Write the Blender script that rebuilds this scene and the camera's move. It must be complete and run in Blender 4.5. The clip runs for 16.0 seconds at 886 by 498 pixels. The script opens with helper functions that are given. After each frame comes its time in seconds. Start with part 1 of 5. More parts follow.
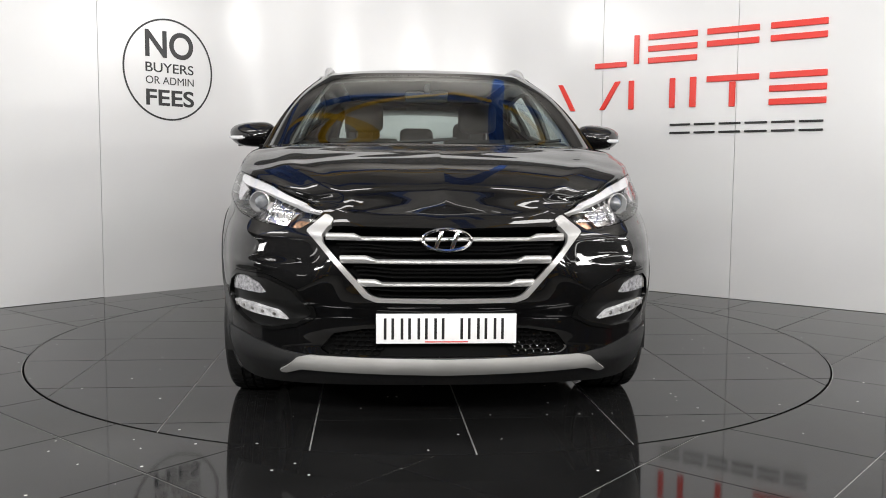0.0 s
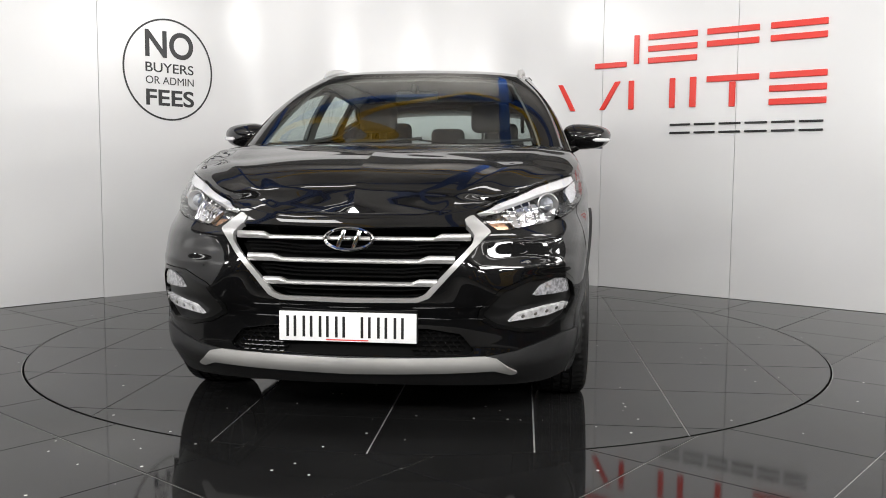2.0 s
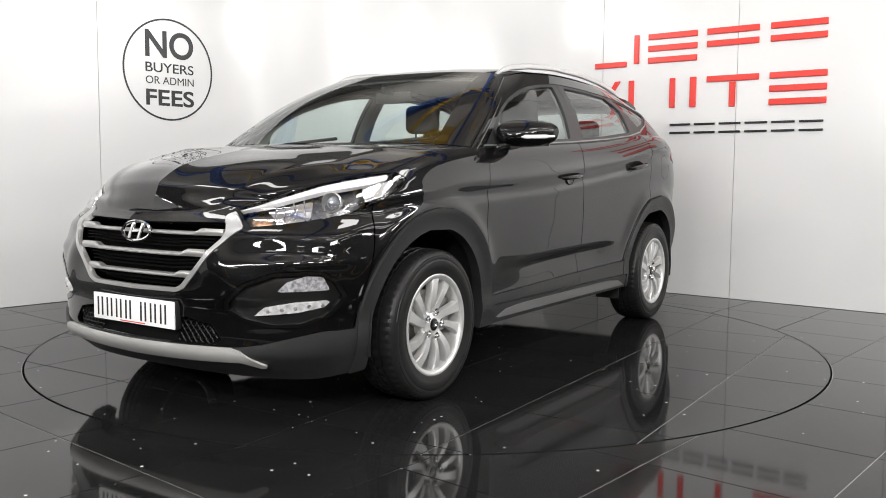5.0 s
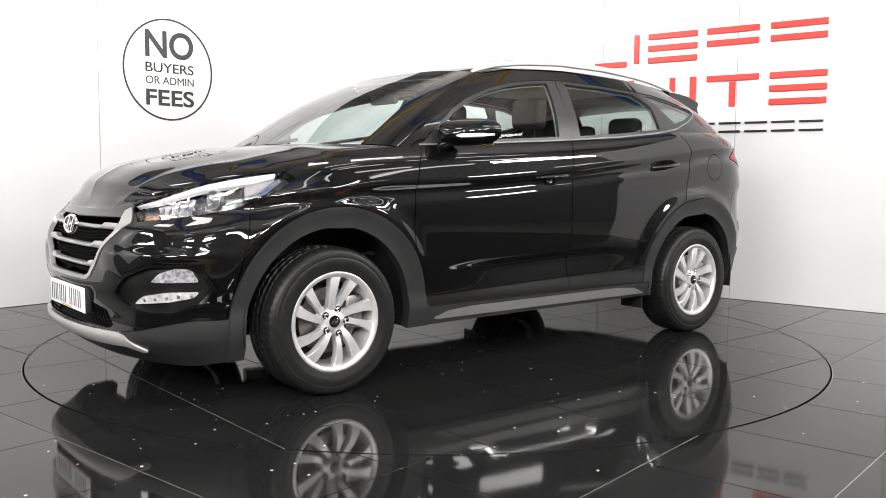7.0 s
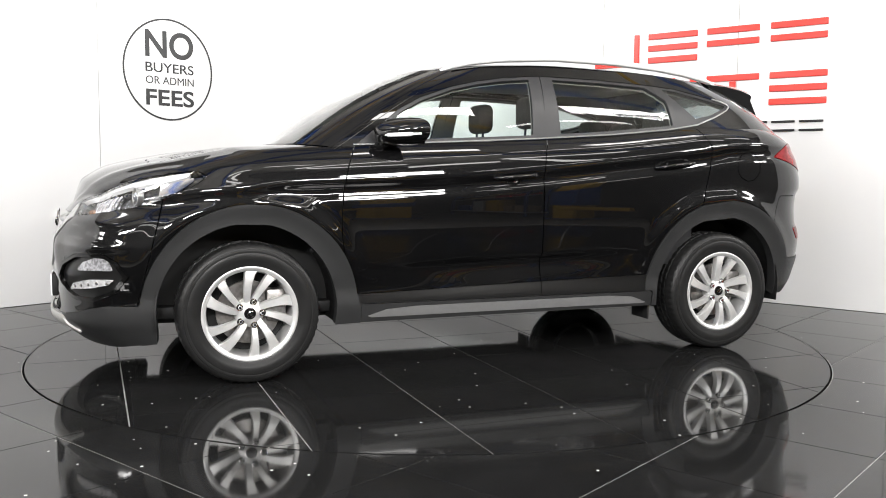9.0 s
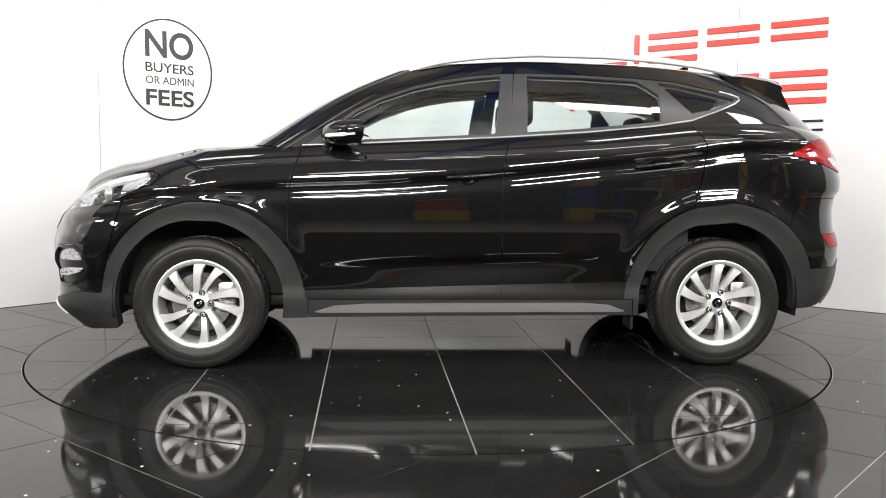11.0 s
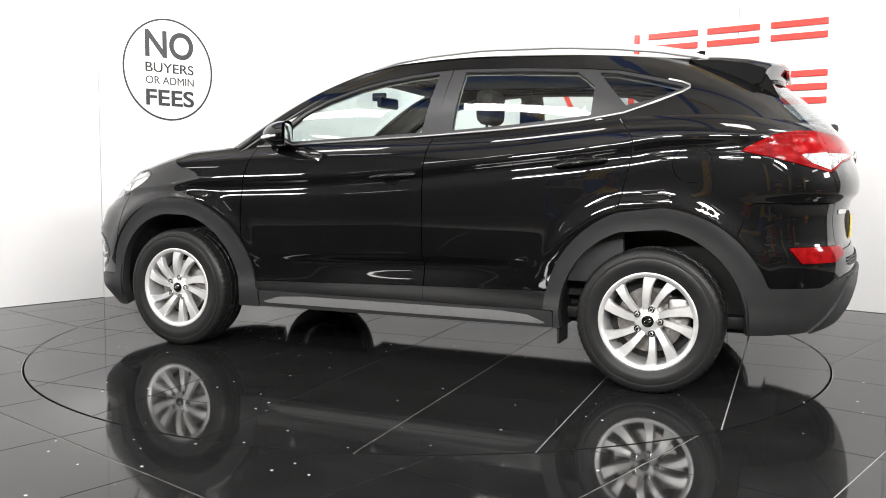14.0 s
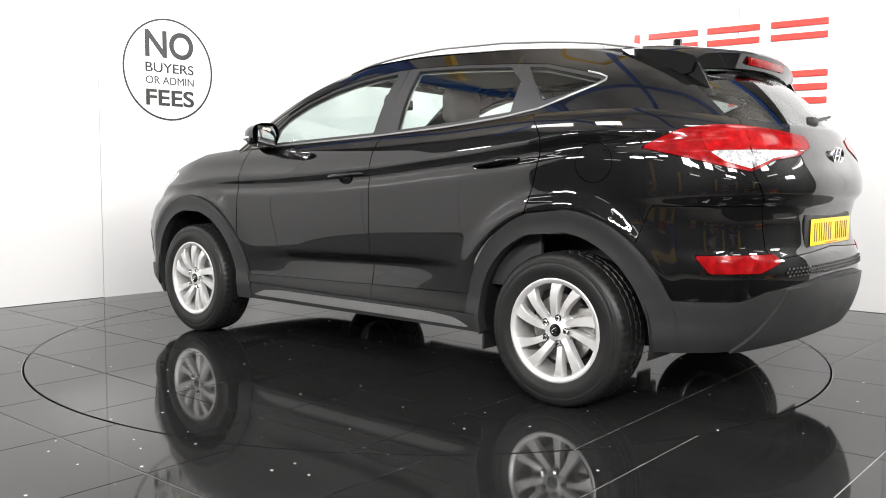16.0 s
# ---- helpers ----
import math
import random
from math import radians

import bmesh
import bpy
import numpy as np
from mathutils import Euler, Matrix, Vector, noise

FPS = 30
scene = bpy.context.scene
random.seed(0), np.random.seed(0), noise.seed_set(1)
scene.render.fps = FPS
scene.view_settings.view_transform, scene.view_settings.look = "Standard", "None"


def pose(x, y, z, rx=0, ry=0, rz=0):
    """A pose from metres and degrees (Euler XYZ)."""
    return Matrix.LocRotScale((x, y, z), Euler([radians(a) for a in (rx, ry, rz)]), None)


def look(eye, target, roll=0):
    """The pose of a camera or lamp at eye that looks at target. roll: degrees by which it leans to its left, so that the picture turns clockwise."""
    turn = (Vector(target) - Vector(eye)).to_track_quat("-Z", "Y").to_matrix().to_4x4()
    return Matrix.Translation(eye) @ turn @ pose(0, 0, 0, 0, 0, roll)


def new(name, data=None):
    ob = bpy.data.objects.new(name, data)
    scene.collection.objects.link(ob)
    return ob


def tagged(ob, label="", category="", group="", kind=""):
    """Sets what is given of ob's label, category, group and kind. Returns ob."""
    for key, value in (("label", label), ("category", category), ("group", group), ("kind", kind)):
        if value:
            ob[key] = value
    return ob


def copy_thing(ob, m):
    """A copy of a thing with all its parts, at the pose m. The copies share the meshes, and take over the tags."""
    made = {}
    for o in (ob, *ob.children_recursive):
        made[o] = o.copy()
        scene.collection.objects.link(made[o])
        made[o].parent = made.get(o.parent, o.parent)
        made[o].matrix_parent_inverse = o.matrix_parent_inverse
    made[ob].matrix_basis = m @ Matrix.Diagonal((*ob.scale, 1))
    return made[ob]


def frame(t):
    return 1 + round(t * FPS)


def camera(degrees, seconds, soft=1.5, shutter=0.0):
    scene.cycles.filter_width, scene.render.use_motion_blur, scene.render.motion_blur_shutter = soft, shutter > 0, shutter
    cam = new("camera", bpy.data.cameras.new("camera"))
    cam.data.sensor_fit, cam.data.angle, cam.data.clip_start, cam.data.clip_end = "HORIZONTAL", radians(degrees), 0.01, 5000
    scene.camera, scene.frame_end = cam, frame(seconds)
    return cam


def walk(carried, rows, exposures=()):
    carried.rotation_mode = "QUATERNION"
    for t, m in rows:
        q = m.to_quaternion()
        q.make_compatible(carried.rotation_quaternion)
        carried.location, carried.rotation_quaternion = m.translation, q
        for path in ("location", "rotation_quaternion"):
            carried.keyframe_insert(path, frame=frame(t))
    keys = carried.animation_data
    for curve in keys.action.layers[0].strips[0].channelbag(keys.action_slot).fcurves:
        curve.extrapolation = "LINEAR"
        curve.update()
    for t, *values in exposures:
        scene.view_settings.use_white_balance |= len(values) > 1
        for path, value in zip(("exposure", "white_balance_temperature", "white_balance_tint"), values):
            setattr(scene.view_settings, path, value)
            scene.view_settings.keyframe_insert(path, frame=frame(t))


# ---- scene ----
cam = camera(53.58, 16.0, soft=0.95)
EYE = look((0, -5.3091, 1.0071), (0.0702, -0.3288, 0.5691), 0.448)
walk(cam, [(0.0, EYE), (16.0, EYE)], [(0.0, -0.46), (4.0, -0.44), (6.5, 0.04), (9.0, 0.14), (11.5, 0.18), (16.0, 0.32)])

# heading of the turntable and the car on it: seconds, degrees
TURN = [(0.0, -87.10), (0.5, -88.78), (1.0, -90.80), (1.5, -93.33), (2.0, -97.20), (2.5, -101.76), (3.0, -106.25), (3.5, -110.80), (4.0, -115.41), (6.5, -137.73), (7.0, -142.00), (7.5, -146.60), (8.0, -151.18), (8.5, -155.69), (9.0, -160.12), (11.5, -181.39), (12.0, -185.82), (12.5, -190.53), (13.0, -195.04), (13.5, -199.49), (14.0, -203.90), (14.5, -208.26), (15.0, -212.51), (15.5, -216.93), (16.0, -221.26)]
CAR_X, CAR_Y = -0.1256, -0.0455
TABLE_R = 2.250

# ---- light ----
world = bpy.data.worlds.new("world")
scene.world = world
world.use_nodes = True
world.node_tree.nodes["Background"].inputs[0].default_value = (1, 0.97, 0.94, 1)
world.node_tree.nodes["Background"].inputs[1].default_value = 0.02


def area_lamp(name, eye, target, sx, sy, power, colour=(1, 0.985, 0.965)):
    data = bpy.data.lights.new(name, "AREA")
    data.shape, data.size, data.size_y, data.energy, data.color = "RECTANGLE", sx, sy, power, colour
    ob = new(name, data)
    ob.matrix_world = look(eye, target)
    return ob


# strip lights over the stage and in the hall
for k in (-1, 1):
    area_lamp("strip_light_west", (-2.9 + 0.95 * k, -2.2 - 0.45 * k, 4.5), (-1.2 + 0.5 * k, 1.4, 1.3), 1.15, 0.5, 34)
    area_lamp("strip_light_east", (2.9 + 0.95 * k, -2.2 + 0.45 * k, 4.5), (1.2 + 0.5 * k, 1.4, 1.3), 1.15, 0.5, 37)
for x, y, z, w, h, power in ((-4.5, -6.3, 2.6, 1.0, 0.35, 112), (-2.4, -7.2, 3.3, 0.8, 0.2, 115), (-0.3, -7.7, 3.15, 0.8, 0.5, 115), (1.9, -7.4, 3.3, 0.8, 0.3, 85), (4.2, -6.4, 3.5, 0.9, 0.5, 85)):
    area_lamp("hall_light", (x, y, z), (x * 0.1, 0, 0.6), w, h, power)
for x, y, z in ((6.6, -3.8, 3.5), (7.0, -1.9, 2.3), (-6.6, -3.8, 2.7), (-7.0, -1.9, 2.3)):
    area_lamp("side_light", (x, y, z), (0, -0.5, 0.7), 0.8, 0.35, 40)
# unseen fill lamps added to lighten the hall's roof for its reflections
for k, x in enumerate((-5.0, 0.0, 5.0)):
    area_lamp("roof_fill", (x, -8.6, 3.4), (x, -4.5, 6.0), 1.6, 0.3, 260)
for k, (x, y) in enumerate(((-7.2, -1.0), (7.2, -1.0), (0.0, 5.2))):
    area_lamp("roof_fill", (x, y, 3.6), (x * 0.5, y * 0.3, 6.0), 1.6, 0.3, 260)

# ---- materials ----
def material(name, colour, rough=0.5, metal=0.0, coat=0.0, grain=0.0, grain_scale=40.0, bump=0.0, bump_scale=200.0, spec=0.5, trans=0.0, ior=1.45, emit=None):
    m = bpy.data.materials.new(name)
    m.use_nodes = True
    nt = m.node_tree
    b = nt.nodes["Principled BSDF"]
    b.inputs["Base Color"].default_value = (*colour, 1)
    b.inputs["Roughness"].default_value = rough
    b.inputs["Metallic"].default_value = metal
    b.inputs["Coat Weight"].default_value = coat
    b.inputs["Coat Roughness"].default_value = 0.02
    b.inputs["Specular IOR Level"].default_value = spec
    b.inputs["Transmission Weight"].default_value = trans
    b.inputs["IOR"].default_value = ior
    if emit:
        b.inputs["Emission Color"].default_value = (*emit[:3], 1)
        b.inputs["Emission Strength"].default_value = emit[3]
    if grain or bump:
        tc = nt.nodes.new("ShaderNodeTexCoord")
    if grain:
        n1 = nt.nodes.new("ShaderNodeTexNoise")
        n1.inputs["Scale"].default_value, n1.inputs["Detail"].default_value = grain_scale, 6
        nt.links.new(tc.outputs["Object"], n1.inputs["Vector"])
        ramp = nt.nodes.new("ShaderNodeMapRange")
        ramp.inputs["From Min"].default_value, ramp.inputs["From Max"].default_value = 0.3, 0.7
        ramp.inputs["To Min"].default_value, ramp.inputs["To Max"].default_value = 1 - grain, 1 + grain
        nt.links.new(n1.outputs["Fac"], ramp.inputs["Value"])
        mul = nt.nodes.new("ShaderNodeVectorMath")
        mul.operation = "SCALE"
        mul.inputs[0].default_value = colour
        nt.links.new(ramp.outputs[0], mul.inputs["Scale"])
        nt.links.new(mul.outputs[0], b.inputs["Base Color"])
        r2 = nt.nodes.new("ShaderNodeMapRange")
        r2.inputs["From Min"].default_value, r2.inputs["From Max"].default_value = 0.3, 0.7
        r2.inputs["To Min"].default_value, r2.inputs["To Max"].default_value = max(rough * (1 - grain), 0.01), min(rough * (1 + grain), 1)
        nt.links.new(n1.outputs["Fac"], r2.inputs["Value"])
        nt.links.new(r2.outputs[0], b.inputs["Roughness"])
    if bump:
        n2 = nt.nodes.new("ShaderNodeTexNoise")
        n2.inputs["Scale"].default_value, n2.inputs["Detail"].default_value = bump_scale, 3
        nt.links.new(tc.outputs["Object"], n2.inputs["Vector"])
        bp = nt.nodes.new("ShaderNodeBump")
        bp.inputs["Strength"].default_value, bp.inputs["Distance"].default_value = bump, 0.002
        nt.links.new(n2.outputs["Fac"], bp.inputs["Height"])
        nt.links.new(bp.outputs[0], b.inputs["Normal"])
    return m


M_WALL = material("white_wall_panel", (0.71, 0.71, 0.71), rough=0.22, grain=0.015, grain_scale=1.3, bump=0.0)
def glass_material(name, tint, rough=0.0, dark=0.0):
    """Thin pane: clear, tinted, with a Fresnel gloss."""
    m = bpy.data.materials.new(name)
    m.use_nodes = True
    nt = m.node_tree
    nt.nodes.clear()
    out = nt.nodes.new("ShaderNodeOutputMaterial")
    mix = nt.nodes.new("ShaderNodeMixShader")
    tr = nt.nodes.new("ShaderNodeBsdfTransparent")
    gl = nt.nodes.new("ShaderNodeBsdfGlossy")
    lw = nt.nodes.new("ShaderNodeLayerWeight")
    pw = nt.nodes.new("ShaderNodeMath")
    pw.operation, pw.inputs[1].default_value = "POWER", 4.5
    nt.links.new(lw.outputs["Facing"], pw.inputs[0])
    lw.inputs["Blend"].default_value = 0.5
    fr = nt.nodes.new("ShaderNodeMapRange")
    fr.inputs["To Min"].default_value, fr.inputs["To Max"].default_value = 0.058, 1.0
    nt.links.new(pw.outputs[0], fr.inputs["Value"])
    tr.inputs[0].default_value = (*tint, 1)
    gl.inputs["Color"].default_value = (1, 1, 1, 1)
    gl.inputs["Roughness"].default_value = rough
    nt.links.new(fr.outputs[0], mix.inputs[0])
    nt.links.new(tr.outputs[0], mix.inputs[1])
    nt.links.new(gl.outputs[0], mix.inputs[2])
    nt.links.new(mix.outputs[0], out.inputs[0])
    return m


M_PAINT = material("black_car_paint", (0.002, 0.002, 0.0022), rough=0.4, coat=1.0, spec=0.05, grain=0.05, grain_scale=3)
M_GLOSSBLACK = material("piano_black_trim", (0.004, 0.004, 0.004), rough=0.12)
M_CLAD = material("dark_grey_textured_plastic", (0.019, 0.0193, 0.0197), rough=0.42, spec=0.4, grain=0.08, grain_scale=9, bump=0.25, bump_scale=900)
M_DARK = material("matt_black_plastic", (0.008, 0.008, 0.008), rough=0.6, grain=0.1, grain_scale=20)
M_PILLAR = material("satin_black_pillar_film", (0.03, 0.03, 0.031), rough=0.34, grain=0.05, grain_scale=6)
M_RUBBER = material("tyre_rubber", (0.011, 0.011, 0.011), rough=0.38, spec=0.30, grain=0.12, grain_scale=30, bump=0.15, bump_scale=300)
M_SILVER = material("satin_silver_trim", (0.45, 0.447, 0.44), rough=0.32, metal=0.72, grain=0.03, grain_scale=8)
M_TRIM = material("satin_window_trim", (0.36, 0.36, 0.355), rough=0.36, metal=0.75, grain=0.04)
M_SKID = material("silver_painted_plastic", (0.50, 0.495, 0.48), rough=0.38, metal=0.45, grain=0.04, grain_scale=12)
M_CHROME = material("chrome", (0.82, 0.82, 0.82), rough=0.08, metal=1.0)
M_ALLOY = material("silver_alloy_paint", (0.62, 0.62, 0.615), rough=0.36, metal=0.6, coat=0.25, grain=0.05, grain_scale=30)
M_STEEL = material("brake_disc_steel", (0.30, 0.29, 0.28), rough=0.35, metal=1.0, grain=0.2, grain_scale=60)
M_GLASS = glass_material("clear_tinted_glass", (0.80, 0.88, 0.86))
M_GLASS_SIDE = glass_material("side_window_glass", (0.82, 0.88, 0.86))
M_GLASS_REAR = glass_material("privacy_glass", (0.55, 0.60, 0.59))
M_LENS = glass_material("clear_lamp_lens", (0.97, 0.97, 0.98))
M_LAMPBOWL = material("lamp_reflector", (0.85, 0.85, 0.87), rough=0.12, metal=1.0)
M_WHITELENS = material("white_ribbed_lens", (0.30, 0.30, 0.31), rough=0.15, grain=0.6, grain_scale=70, bump=0.6, bump_scale=160)
M_RED = material("red_lamp_lens", (0.24, 0.004, 0.005), rough=0.12, spec=0.16, grain=0.35, grain_scale=28)
M_REDDARK = material("deep_red_lamp_lens", (0.17, 0.003, 0.004), rough=0.12, spec=0.16, grain=0.35, grain_scale=30)
M_PLATE_W = material("white_plate", (0.85, 0.85, 0.85), rough=0.35, grain=0.02, grain_scale=20)
M_PLATE_Y = material("yellow_plate", (0.85, 0.55, 0.02), rough=0.35, grain=0.02, grain_scale=20)
M_INK = material("black_ink", (0.012, 0.012, 0.012), rough=0.4)
M_SEAT = material("black_seat_fabric", (0.018, 0.017, 0.017), rough=0.85, grain=0.25, grain_scale=60, bump=0.4, bump_scale=400)
M_CABIN = material("dark_cabin_plastic", (0.022, 0.022, 0.023), rough=0.6, grain=0.1, grain_scale=15)
M_LINER = material("grey_headlining_cloth", (0.30, 0.29, 0.27), rough=0.9, grain=0.06, grain_scale=40)
M_WALLBACK = material("wall_joint_grey", (0.58, 0.58, 0.58), rough=0.7)
M_GROUT = material("grey_grout", (0.38, 0.38, 0.37), rough=0.7, grain=0.15, grain_scale=12)
M_VINYL = material("dark_vinyl", (0.02, 0.021, 0.022), rough=0.4)
M_SIGNRED = material("red_sign_acrylic", (0.72, 0.035, 0.022), rough=0.3)
M_SIGNBLACK = material("black_sign_acrylic", (0.015, 0.015, 0.016), rough=0.3)
M_HALL = material("dim_hall_wall", (0.06, 0.059, 0.057), rough=0.8, grain=0.5, grain_scale=0.8)
M_CEIL = material("hall_roof_sheeting", (0.46, 0.44, 0.41), rough=0.8, grain=0.3, grain_scale=0.6)
M_BLUE = material("blue_beam_paint", (0.025, 0.085, 0.31), rough=0.4)
M_YELLOW = material("yellow_brace_paint", (0.6, 0.36, 0.03), rough=0.4)


def tile_material():
    m = material("black_polished_granite_tile", (0.012, 0.012, 0.0121), rough=0.055, spec=0.21, grain=0.2, grain_scale=2.5)
    nt = m.node_tree
    b = nt.nodes["Principled BSDF"]
    tc = nt.nodes.new("ShaderNodeTexCoord")
    oi = nt.nodes.new("ShaderNodeObjectInfo")
    add = nt.nodes.new("ShaderNodeVectorMath")
    mul = nt.nodes.new("ShaderNodeVectorMath")
    mul.operation, mul.inputs["Scale"].default_value = "SCALE", 37.0
    nt.links.new(oi.outputs["Random"], mul.inputs[0])
    nt.links.new(tc.outputs["Object"], add.inputs[0])
    nt.links.new(mul.outputs[0], add.inputs[1])
    vo = nt.nodes.new("ShaderNodeTexVoronoi")
    vo.inputs["Scale"].default_value = 16
    nt.links.new(add.outputs[0], vo.inputs["Vector"])
    lt = nt.nodes.new("ShaderNodeMath")
    lt.operation, lt.inputs[1].default_value = "LESS_THAN", 0.088
    nt.links.new(vo.outputs["Distance"], lt.inputs[0])
    sep = nt.nodes.new("ShaderNodeSeparateColor")
    nt.links.new(vo.outputs["Color"], sep.inputs[0])
    gt = nt.nodes.new("ShaderNodeMath")
    gt.operation, gt.inputs[1].default_value = "GREATER_THAN", 0.78
    nt.links.new(sep.outputs[0], gt.inputs[0])
    both = nt.nodes.new("ShaderNodeMath")
    both.operation = "MULTIPLY"
    nt.links.new(lt.outputs[0], both.inputs[0])
    nt.links.new(gt.outputs[0], both.inputs[1])
    mix = nt.nodes.new("ShaderNodeMix")
    mix.data_type = "RGBA"
    src = b.inputs["Base Color"].links[0].from_socket
    nt.links.new(both.outputs[0], mix.inputs[0])
    nt.links.new(src, mix.inputs[6])
    mix.inputs[7].default_value = (0.75, 0.75, 0.72, 1)
    nt.links.new(mix.outputs[2], b.inputs["Base Color"])
    return m


M_FLOOR = tile_material()
M_CONCRETE = material("hall_concrete_floor", (0.13, 0.125, 0.115), rough=0.55, grain=0.25, grain_scale=1.2, bump=0.1)
M_STRIP = material("white_light_guide", (0.66, 0.66, 0.67), rough=0.2, coat=0.5, grain=0.06, grain_scale=60)
M_DRL = material("clear_daytime_lamp_lens", (0.50, 0.50, 0.51), rough=0.15, coat=0.6, grain=0.35, grain_scale=55, bump=0.4, bump_scale=140)
M_AMBERLENS = material("amber_clear_indicator", (0.34, 0.19, 0.11), rough=0.15, grain=0.7, grain_scale=70, metal=0.5)
M_RAIL = material("satin_silver_rail", (0.68, 0.68, 0.68), rough=0.35, metal=0.5, grain=0.03)
M_VOID = material("grille_void_black", (0.002, 0.002, 0.002), rough=0.7, spec=0.1)
M_LAMPGREY = material("grey_lamp_housing", (0.12, 0.12, 0.122), rough=0.25, metal=0.6, grain=0.3, grain_scale=30)
M_DOORTRIM = material("black_door_sill_strip", (0.006, 0.006, 0.006), rough=0.3, grain=0.05)
M_TUBE = material("fluorescent_tube", (0.9, 0.9, 0.9), rough=0.4, emit=(1, 0.98, 0.95, 10))
M_BENCHRED = material("red_bench_paint", (0.45, 0.03, 0.025), rough=0.35)
M_CARD = material("brown_cardboard", (0.42, 0.30, 0.18), rough=0.8, grain=0.1)
M_CASE = material("grey_lamp_case", (0.5, 0.5, 0.5), rough=0.5)

# ---- mesh tools ----
def curve(*pts):
    """A smooth function through a few (x, value) knots."""
    k = np.array(sorted(pts), float)
    x, y = k[:, 0], k[:, 1]
    h, d = np.diff(x), np.diff(y) / np.diff(x)
    m = np.zeros(len(x))
    m[0], m[-1] = d[0], d[-1]
    for i in range(1, len(x) - 1):
        if d[i - 1] * d[i] > 0:
            m[i] = (h[i - 1] + h[i]) / (h[i - 1] / d[i - 1] + h[i] / d[i])

    def f(q):
        q = np.clip(np.asarray(q, float), x[0], x[-1])
        i = np.clip(np.searchsorted(x, q) - 1, 0, len(h) - 1)
        t = (q - x[i]) / h[i]
        return ((2 * t**3 - 3 * t**2 + 1) * y[i] + (t**3 - 2 * t**2 + t) * h[i] * m[i]
                + (3 * t**2 - 2 * t**3) * y[i + 1] + (t**3 - t**2) * h[i] * m[i + 1])
    return f


def poly_sdf(px, py, poly):
    """Signed distance to a closed outline, negative inside."""
    p = np.stack([px, py], -1)
    v = np.array(poly, float)
    best = np.full(len(p), 1e9)
    inside = np.zeros(len(p), bool)
    for a, b in zip(v, np.roll(v, -1, 0)):
        e, w = b - a, p - a
        t = np.clip((w @ e) / (e @ e), 0, 1)
        best = np.minimum(best, np.linalg.norm(w - t[:, None] * e, axis=1))
        c = (a[1] > p[:, 1]) != (b[1] > p[:, 1])
        with np.errstate(divide="ignore", invalid="ignore"):
            inside ^= c & (p[:, 0] < (b[0] - a[0]) * (p[:, 1] - a[1]) / (b[1] - a[1]) + a[0])
    return np.where(inside, -best, best)


class Skin:
    """A piece of surface with its normals, which can be cut along outlines."""

    def __init__(self, p, n, faces):
        self.p, self.n, self.faces = p, n, faces

    def cut(self, field):
        """The piece where field(x, y, z) is negative, and the rest."""
        if not self.faces:
            return self, self
        f = field(self.p[:, 0], self.p[:, 1], self.p[:, 2])
        f = np.where(np.abs(f) < 1e-7, 1e-7, f)
        p, n, made = list(self.p), list(self.n), {}
        sides = ([], [])

        def mid(a, b):
            key = (a, b) if a < b else (b, a)
            if key not in made:
                t = f[a] / (f[a] - f[b])
                p.append(self.p[a] * (1 - t) + self.p[b] * t)
                n.append(self.n[a] * (1 - t) + self.n[b] * t)
                made[key] = len(p) - 1
            return made[key]
        neg = f < 0
        for face in self.faces:
            s = [neg[i] for i in face]
            if all(s):
                sides[0].append(face)
            elif not any(s):
                sides[1].append(face)
            else:
                for k in (0, 1):
                    out = []
                    for a, b in zip(face, face[1:] + face[:1]):
                        if neg[a] == (k == 0):
                            out.append(a)
                        if neg[a] != neg[b]:
                            out.append(mid(a, b))
                    if len(out) > 2:
                        sides[k].append(tuple(out))
        p, n = np.array(p), np.array(n)
        return tuple(Skin(p, n, s).tidy() for s in sides)

    def tidy(self):
        used = sorted({i for f in self.faces for i in f})
        new_index = {i: k for k, i in enumerate(used)}
        idx = np.array(used, int)
        return Skin(self.p[idx] if used else np.zeros((0, 3)), self.n[idx] if used else np.zeros((0, 3)),
                    [tuple(new_index[i] for i in f) for f in self.faces])

    def moved(self, d):
        """Pushed out along its normals."""
        return Skin(self.p + self.n * d, self.n, self.faces)

    def mirrored(self):
        s = np.array([1, -1, 1])
        return Skin(self.p * s, self.n * s, [f[::-1] for f in self.faces])

    def joined(self, other):
        k = len(self.p)
        return Skin(np.concatenate([self.p, other.p]), np.concatenate([self.n, other.n]),
                    self.faces + [tuple(i + k for i in f) for f in other.faces])

    def islands(self):
        """Its separate pieces."""
        root = list(range(len(self.p)))

        def find(i):
            while root[i] != i:
                root[i] = root[root[i]]
                i = root[i]
            return i
        for f in self.faces:
            for i in f[1:]:
                root[find(i)] = find(f[0])
        groups = {}
        for f in self.faces:
            groups.setdefault(find(f[0]), []).append(f)
        return [Skin(self.p, self.n, g).tidy() for g in groups.values()]

    def whole(self):
        return self.joined(self.mirrored())


def grid_skin(g):
    """A skin from a grid of points (rows, columns, 3)."""
    r, c = g.shape[:2]
    n = np.cross(np.gradient(g, axis=1), np.gradient(g, axis=0))
    n /= np.maximum(np.linalg.norm(n, axis=2, keepdims=True), 1e-9)
    faces = [(i * c + j, i * c + j + 1, (i + 1) * c + j + 1, (i + 1) * c + j) for i in range(r - 1) for j in range(c - 1)]
    return Skin(g.reshape(-1, 3), n.reshape(-1, 3), faces)


